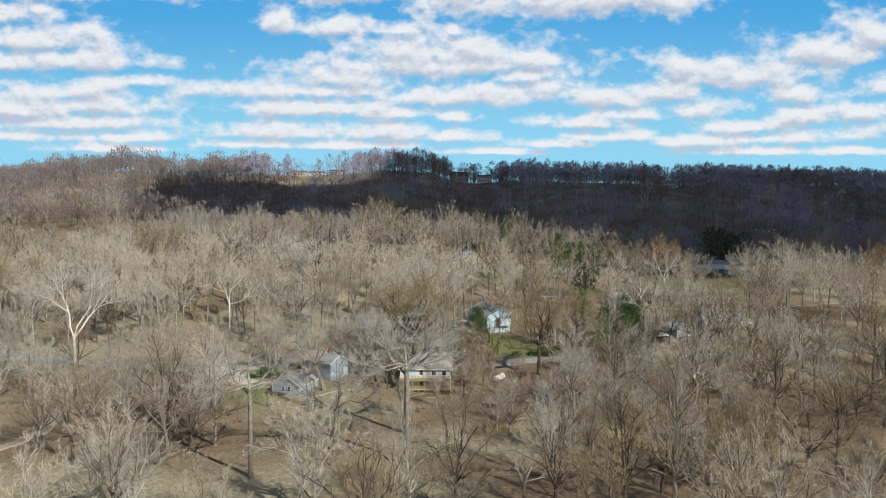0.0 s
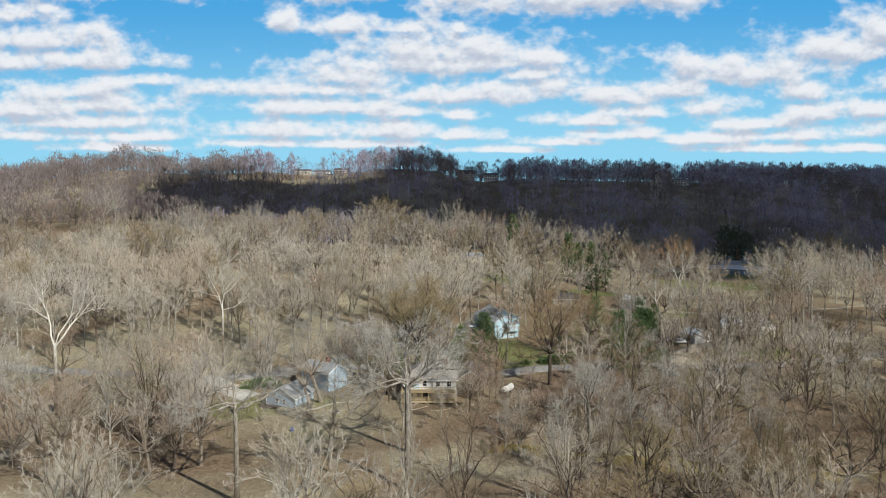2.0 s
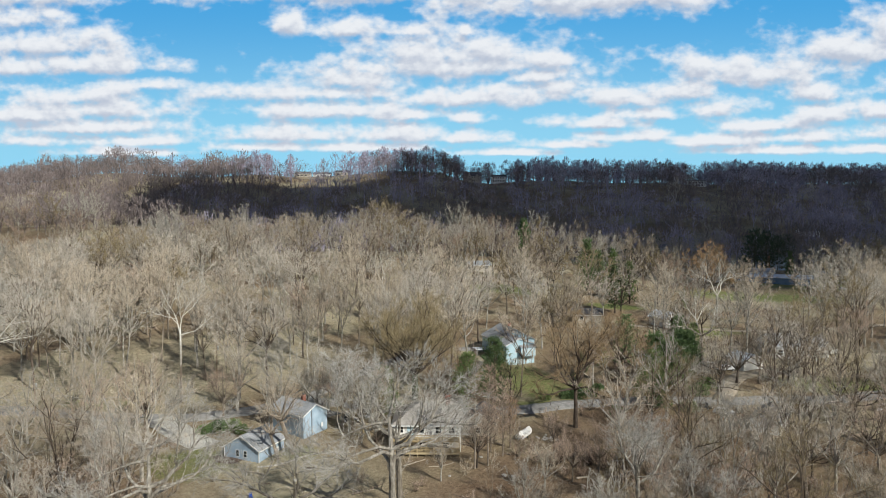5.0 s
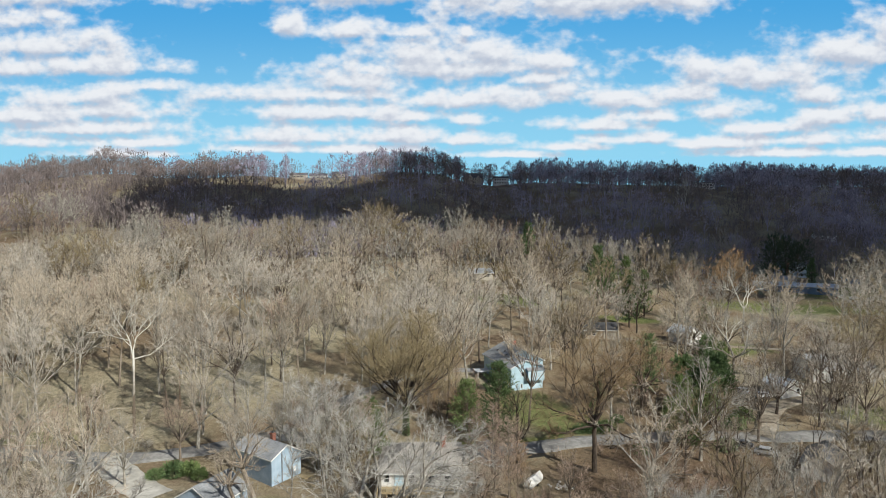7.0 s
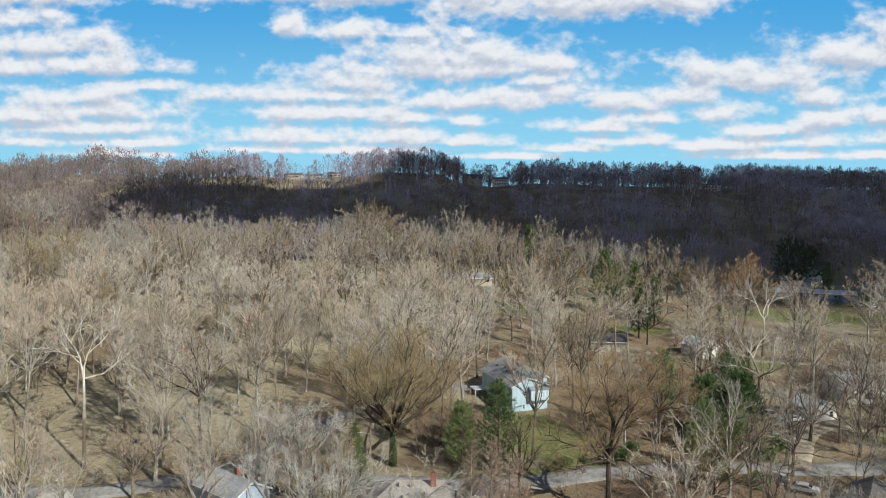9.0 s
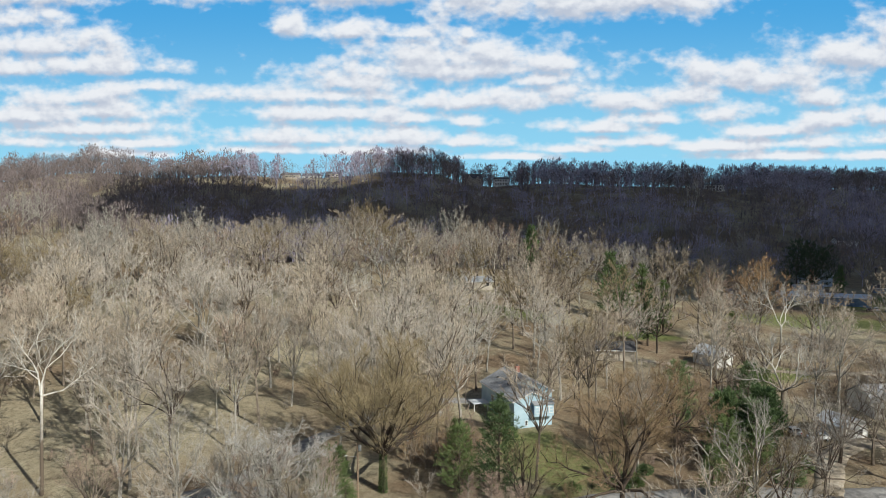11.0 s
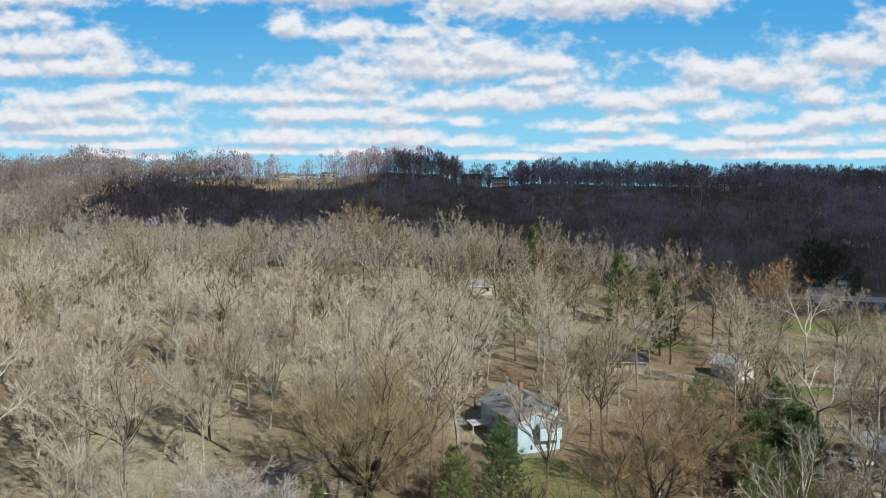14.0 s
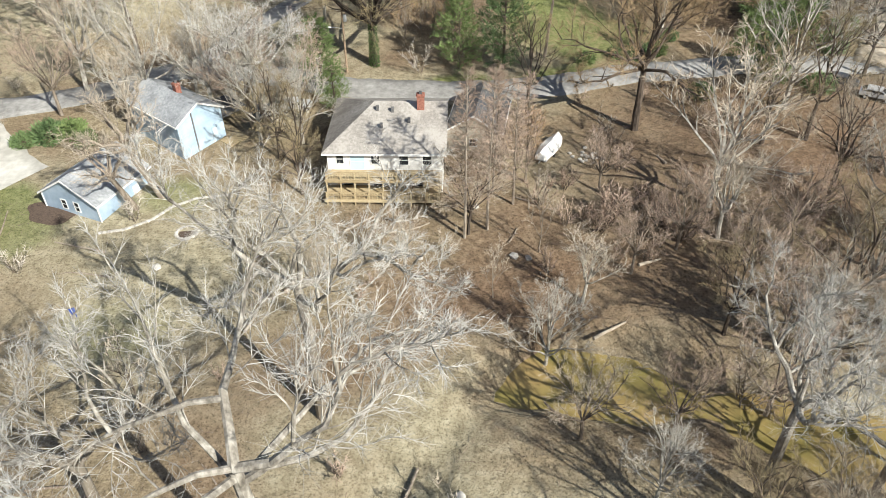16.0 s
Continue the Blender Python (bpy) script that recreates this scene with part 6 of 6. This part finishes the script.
# ---- small things ----
def tube_bm(bm, pts, radii, sides=8, cap=True):
    w = Wood()
    w.tube(pts, radii, sides)
    v = [bm.verts.new(p) for p in np.concatenate(w.v)]
    for f in w.f:
        bm.faces.new([v[i] for i in f])
    if cap:
        bm.faces.new(v[:sides][::-1])
        bm.faces.new(v[-sides:])
    return bm


def utility_pole(x, y, lamp, turn=0):
    p = thing("utility_pole", "brown wooden utility pole with grey transformer can" if lamp else "brown wooden utility pole in the woods", "utility pole", pose(x, y, gz(x, y), 0, 0, turn))
    part("pole", tube_bm(bmesh.new(), [(0, 0, -0.4), (0, 0, 5), (0, 0, 9.6)], [0.17, 0.15, 0.11]), M["pole_wood"], p)
    c = part("transformer", tube_bm(bmesh.new(), [(0.36, -0.05, 7.7), (0.36, -0.05, 7.75), (0.36, -0.05, 8.6), (0.36, -0.05, 8.68)], [0.2, 0.26, 0.26, 0.18], 12), M["metal"], p, "pale grey transformer can")
    part("bushing", tube_bm(bmesh.new(), [(0.36, -0.05, 8.68), (0.36, -0.05, 9.0)], [0.05, 0.03], 6), M["brick"], c)
    part("crossarm", boxes((-0.7, 0.7, -0.06, 0.06, 9.05, 9.17)), M["pole_wood"], p)
    for k in (-0.6, 0.0, 0.6):
        part("insulator", tube_bm(bmesh.new(), [(k, 0, 9.17), (k, 0, 9.32)], [0.045, 0.03], 6), M["trim"], p)
    if lamp:
        a = part("lamp_arm", tube_bm(bmesh.new(), [(0, 0, 6.6), (-0.7, 0, 6.75), (-1.7, 0, 6.85)], [0.035, 0.03, 0.03], 6), M["metal"], p)
        bm = bmesh.new()
        bmesh.ops.create_icosphere(bm, subdivisions=2, radius=1.0, matrix=Matrix.Translation((-2.0, 0, 6.84)) @ Matrix.Diagonal((0.36, 0.17, 0.1, 1)))
        part("lamp_head", bm, M["trim"], a, "white street lamp head")
    return p


utility_pole(-13.2, 217.8, True, 0)
utility_pole(-61, 232, False, 20)
utility_pole(-92, 204, False, -10)


def power_line(a, b, sag):
    pts = []
    for i in range(13):
        t = i / 12
        pts.append((a[0] + (b[0] - a[0]) * t, a[1] + (b[1] - a[1]) * t, a[2] + (b[2] - a[2]) * t - sag * 4 * t * (1 - t)))
    bm = tube_bm(bmesh.new(), pts, [0.018] * 13, 4)
    me = bpy.data.meshes.new("power_line")
    bm.to_mesh(me)
    bm.free()
    me.materials.append(M["rubber"])
    tagged(new("power_line", me), "thin black power line strung between poles", "cable")


power_line((-13.2, 217.8, gz(-13.2, 217.8) + 9.3), (-61, 232, gz(-61, 232) + 9.3), 1.2)


def tarp_boat():
    b = thing("covered_boat", "small boat under a white tarp among fallen leaves", "boat", pose(14.8, 198.3, gz(14.8, 198.3), 0, 0, 62))
    w = Wood()
    n = 9
    rings = []
    for i in range(n):
        t = i / (n - 1)
        width = 1.15 * math.sin(math.pi * min(1, 0.12 + t * 0.75)) ** 0.6
        rings.append([(-2.9 + 5.8 * t, -width, 0.55), (-2.9 + 5.8 * t, -width * 0.9, 1.0), (-2.9 + 5.8 * t, 0, 1.55 + 0.12 * math.sin(t * 9)), (-2.9 + 5.8 * t, width * 0.9, 1.0), (-2.9 + 5.8 * t, width, 0.55)])
    bm = bmesh.new()
    vs = [[bm.verts.new(p) for p in r] for r in rings]
    for i in range(n - 1):
        for j in range(4):
            bm.faces.new((vs[i][j], vs[i + 1][j], vs[i + 1][j + 1], vs[i][j + 1]))
        bm.faces.new((vs[i][4], vs[i + 1][4], vs[i + 1][0], vs[i][0]))
    bm.faces.new(vs[0])
    bm.faces.new(vs[-1][::-1])
    bmesh.ops.recalc_face_normals(bm, faces=bm.faces)
    part("tarp", bm, M["tarp"], b, "white draped tarp")
    part("hull", boxes((-2.6, 2.3, -0.75, 0.75, 0.2, 0.56)), M["car_silver"], b)
    part("trailer", boxes((-3.2, 3.4, -0.06, 0.06, 0.12, 0.22), (-0.6, -0.45, -1.0, 1.0, 0.12, 0.22)), M["metal"], b)
    for y in (-1.05, 0.95):
        part("wheel", tube_bm(bmesh.new(), [(-0.5, y, 0.26), (-0.5, y + 0.12, 0.26)], [0.28, 0.28], 12), M["rubber"], b)


tarp_boat()


def stone_mesh(seed, r):
    q = np.random.default_rng(seed)
    bm = bmesh.new()
    bmesh.ops.create_icosphere(bm, subdivisions=1, radius=r)
    for v in bm.verts:
        v.co = Vector((v.co.x * q.uniform(0.8, 1.25), v.co.y * q.uniform(0.8, 1.25), v.co.z * q.uniform(0.55, 0.8)))
    me = bpy.data.meshes.new("stone")
    bm.to_mesh(me)
    bm.free()
    me.materials.append(M["stone"])
    return me


STONES = [stone_mesh(k, 0.24) for k in range(5)]
ring = thing("fire_ring", "ring of pale stones round a fire pit on the lawn", "fire pit", pose(-26.9, 182.1, gz(-26.9, 182.1)))
for k in range(18):
    a = 2 * math.pi * k / 18
    s = child("stone", STONES[k % 5], ring)
    s.matrix_basis = pose(1.15 * math.cos(a), 1.15 * math.sin(a), 0.07, 0, 0, 40 * k)
part("ash", tube_bm(bmesh.new(), [(0, 0, -0.02), (0, 0, 0.03)], [0.95, 0.9], 16), M["mulch"], ring, "dark ash bed")
edge = thing("lawn_edging", "curved line of pale edging stones along the lawn", "edging", pose(0, 0, 0))
pts = [(-36.5, 181.6), (-34, 182.3), (-31.5, 184.2), (-30, 186.5), (-27.5, 188.2), (-24, 188.8)]
for k in range(52):
    t = k / 51 * (len(pts) - 1)
    i = min(int(t), len(pts) - 2)
    x, y = (pts[i][0] + (pts[i + 1][0] - pts[i][0]) * (t - i), pts[i][1] + (pts[i + 1][1] - pts[i][1]) * (t - i))
    s = child("stone", STONES[k % 5], edge)
    s.matrix_basis = pose(x, y, gz(x, y) + 0.05, 0, 0, 70 * k)


def mulch_bed():
    bm = bmesh.new()
    ring_pts = []
    for k in range(28):
        a = 2 * math.pi * k / 28
        r = 1 + 0.12 * math.sin(3 * a) + 0.08 * math.sin(5 * a + 1)
        x, y = -43.0 + 3.4 * r * math.cos(a), 185.2 + 2.2 * r * math.sin(a)
        ring_pts.append(bm.verts.new((x, y, gz(x, y) + 0.03)))
    c = bm.verts.new((-43.0, 185.2, gz(-43.0, 185.2) + 0.18))
    for k in range(28):
        bm.faces.new((ring_pts[k], ring_pts[(k + 1) % 28], c))
    me = bpy.data.meshes.new("mulch_bed")
    bm.to_mesh(me)
    bm.free()
    me.materials.append(M["mulch"])
    tagged(new("mulch_bed", me), "dark mulch flower bed beside the blue garage", "flower bed", kind="structure")


mulch_bed()


def car(x, y, turn, paint, label, van=False):
    c = thing("car", label, "car", pose(x, y, gz(x, y) + 0.12, 0, 0, turn))
    h = 1.9 if van else 1.45
    prof = [(-2.2, 0.35), (2.2, 0.35), (2.25, 0.75), (2.05, 0.95), (1.15, 1.0), (0.55, h), (-1.3, h), (-1.95, 1.0), (-2.22, 0.9)]
    bm = bmesh.new()
    prism(bm, [(px, -0.86, pz) for px, pz in prof], (0, 1.72, 0))
    bmesh.ops.bevel(bm, geom=list(bm.edges), offset=0.06, segments=2, affect="EDGES")
    part("body", bm, M[paint], c)
    for s in (-1, 1):
        bm = bmesh.new()
        prism(bm, [(0.95, s * 0.865, 1.03), (0.5, s * 0.865, h - 0.1), (-1.22, s * 0.865, h - 0.1), (-1.7, s * 0.865, 1.03)], (0, s * 0.012, 0))
        part("side_window", bm, M["glass"], c)
    bm = bmesh.new()
    prism(bm, [(1.12, -0.72, 1.03), (1.12, 0.72, 1.03), (0.6, 0.66, h - 0.06), (0.6, -0.66, h - 0.06)], (0.025, 0, 0.02))
    part("windscreen", bm, M["glass"], c)
    bm = bmesh.new()
    prism(bm, [(-1.9, -0.72, 1.05), (-1.9, 0.72, 1.05), (-1.36, 0.66, h - 0.06), (-1.36, -0.66, h - 0.06)], (-0.025, 0, 0.02))
    part("rear_window", bm, M["glass"], c)
    for wx in (-1.35, 1.4):
        for wy in (-0.9, 0.7):
            w = part("wheel", tube_bm(bmesh.new(), [(wx, wy, 0.22), (wx, wy + 0.2, 0.22)], [0.33, 0.33], 14), M["rubber"], c)
            part("hub", tube_bm(bmesh.new(), [(wx, wy - 0.008, 0.22), (wx, wy + 0.208, 0.22)], [0.18, 0.18], 10), M["metal"], w)
    for s in (-0.62, 0.62):
        part("headlight", boxes((2.2, 2.27, s - 0.16, s + 0.16, 0.6, 0.74)), M["trim"], c)
        part("tail_light", boxes((-2.26, -2.19, s - 0.14, s + 0.14, 0.68, 0.84)), M["red_paint"], c)


car(73.2, 243.5, 15, "car_white", "white car parked on the gravel yard")
car(69.5, 246.5, 95, "car_silver", "silver car parked beside the white garage")
car(57.5, 215.0, -28, "car_dark", "dark car parked at the edge of the lane")
car(61.0, 211.5, -30, "car_silver", "silver car parked near the dark-roofed garage")
car(-22.5, 205.5, 12, "car_dark", "dark car parked behind the small blue house")
car(-19.0, 207.5, 12, "car_silver", "silver car parked beside the lane")
car(-2.5, 253.5, 30, "car_silver", "silver car on the house's driveway", True)
car(99, 214, 20, "car_white", "white van parked by the lane", True)
car(96, 208, 60, "car_dark", "dark car among bare trees")
for k in range(7):
    car(170 + 3.2 * k, 402 - 1.4 * k + (k % 2) * 2, 65 + 5 * k, ["car_dark", "car_silver", "car_white"][k % 3], "parked car in the yard beside the blue building")


def log(x, y, turn, length, r, seed):
    q = np.random.default_rng(seed)
    z = gz(x, y)
    l = thing("fallen_log", "weathered fallen log lying in leaf litter", "log", pose(x, y, z + r * 0.7, 0, 0, turn), "fallen logs")
    pts = bend(q, (-length / 2, 0, 0), (1, 0, 0), length, 5, 0.0, 0.05)
    part("trunk", tube_bm(bmesh.new(), pts, np.linspace(r, r * 0.6, 6), 7), M["log"], l)
    for i in (2, 3):
        e = pts[i] + np.array([q.uniform(-0.3, 0.5), q.uniform(-0.7, 0.7), q.uniform(0.1, 0.6)])
        part("stub", tube_bm(bmesh.new(), [pts[i], e], [r * 0.35, r * 0.15], 5), M["log"], l)


for k in range(46):
    x, y = rng.uniform(-55, 62), rng.uniform(142, 200)
    if clear(x, y, -0.5):
        log(x, y, rng.uniform(0, 180), rng.uniform(1.6, 6.5), rng.uniform(0.07, 0.2), k)
log(44, 155.5, -40, 6, 0.2, 77)
log(-2, 182.5, 12, 5, 0.12, 78)

# chopped rounds and boulders by the cottage's yard
heap = thing("rubble_heap", "heap of pale stones and rubble by the cottage", "rubble", pose(0, 0, 0))
for k in range(26):
    x, y = rng.gauss(19.5, 1.1), rng.gauss(197.5, 0.8)
    s = child("stone", STONES[k % 5], heap)
    s.matrix_basis = pose(x, y, gz(x, y) + 0.1, 0, 0, 31 * k) @ Matrix.Diagonal((1.2, 1.2, 1.2, 1))
for x, y, s0 in ((9.5, 178.5, 2.2), (11, 178.2, 1.6), (5.5, 187, 1.5), (-28.5, 176.5, 2.0), (4, 150.5, 1.8), (22, 187, 1.3), (-0.5, 178, 1.4)):
    st = tagged(new("boulder", STONES[0]), "pale weathered boulder half sunk in leaves", "boulder")
    st.matrix_basis = pose(x, y, gz(x, y) + 0.1, 0, 0, 50 * s0) @ Matrix.Diagonal((s0, s0, s0, 1))
bench = thing("plastic_chair", "small blue plastic chair abandoned on the grass", "chair", pose(-34.5, 169.3, gz(-34.5, 169.3), 0, 0, 30))
part("seat", boxes((-0.28, 0.28, -0.28, 0.28, 0.36, 0.42)), M["blue_plastic"], bench)
part("backrest", boxes((-0.28, 0.28, 0.24, 0.3, 0.42, 0.9)), M["blue_plastic"], bench)
for sx in (-0.24, 0.24):
    for sy in (-0.24, 0.24):
        part("leg", boxes((sx - 0.03, sx + 0.03, sy - 0.03, sy + 0.03, 0.0, 0.36)), M["blue_plastic"], bench)


# fallen sticks and brush on the valley floor
def brush():
    q = np.random.default_rng(9)
    w = Wood()
    n = 15000
    x = q.uniform(-75, 85, n)
    y = q.uniform(128, 250, n)
    keep = np.ones(n, bool)
    for a, b, r in ((-28, 177, 13), (-34, 169, 8), (-24, 184, 7), (20, 236, 8), (25, 226, 7)):
        keep &= (x - a) ** 2 + (y - b) ** 2 > r * r
    d = np.min((ROADS[None, :, 0] - x[:, None]) ** 2 + (ROADS[None, :, 1] - y[:, None]) ** 2, 1)
    keep &= d > 14
    keep &= np.abs(y - np.interp(x, CX, CY)) > 3.0
    clump = np.sin(x * 0.31) + np.cos(y * 0.27 + x * 0.11) + q.normal(0, 0.6, n)
    keep &= clump > -0.4
    x, y = x[keep], y[keep]
    z = ground_z(x, y)
    a = q.uniform(0, 2 * np.pi, len(x))
    e = np.abs(q.normal(0, 0.35, len(x)))
    L = q.uniform(0.4, 1.7, len(x))
    p = np.stack([x, y, z + 0.03], 1)
    w.spikes(p, p + np.stack([np.cos(a) * np.cos(e), np.sin(a) * np.cos(e), np.sin(e)], 1) * L[:, None], q.uniform(0.012, 0.035, len(x)))
    tagged(new("brush", w.mesh("brush", M["log"])), "scattered fallen sticks and dead weeds on the ground", "brush", kind="stuff")


brush()


# ivy on the round tree's trunk
def ivy(x, y, h, seed):
    q = np.random.default_rng(seed)
    w = Wood()
    n = 900
    a, z = q.uniform(0, 6.28, n), h * q.uniform(0, 1, n) ** 1.2
    r = 0.45 * (1.15 - z / h * 0.5) + q.uniform(0, 0.28, n)
    p = np.stack([np.cos(a) * r, np.sin(a) * r, z], 1)
    d = np.stack([np.cos(a), np.sin(a), q.uniform(-0.6, 0.3, n)], 1)
    w.spikes(p, p + d * q.uniform(0.12, 0.3, n)[:, None], 0.09)
    ob = tagged(new("ivy", w.mesh("ivy", M["ivy"])), "dark green ivy climbing a tree trunk", "ivy")
    ob.matrix_basis = pose(x, y, gz(x, y) - 0.1)


ivy(-9.3, 219.8, 6.5, 1)
ivy(52, 128, 4.5, 2)
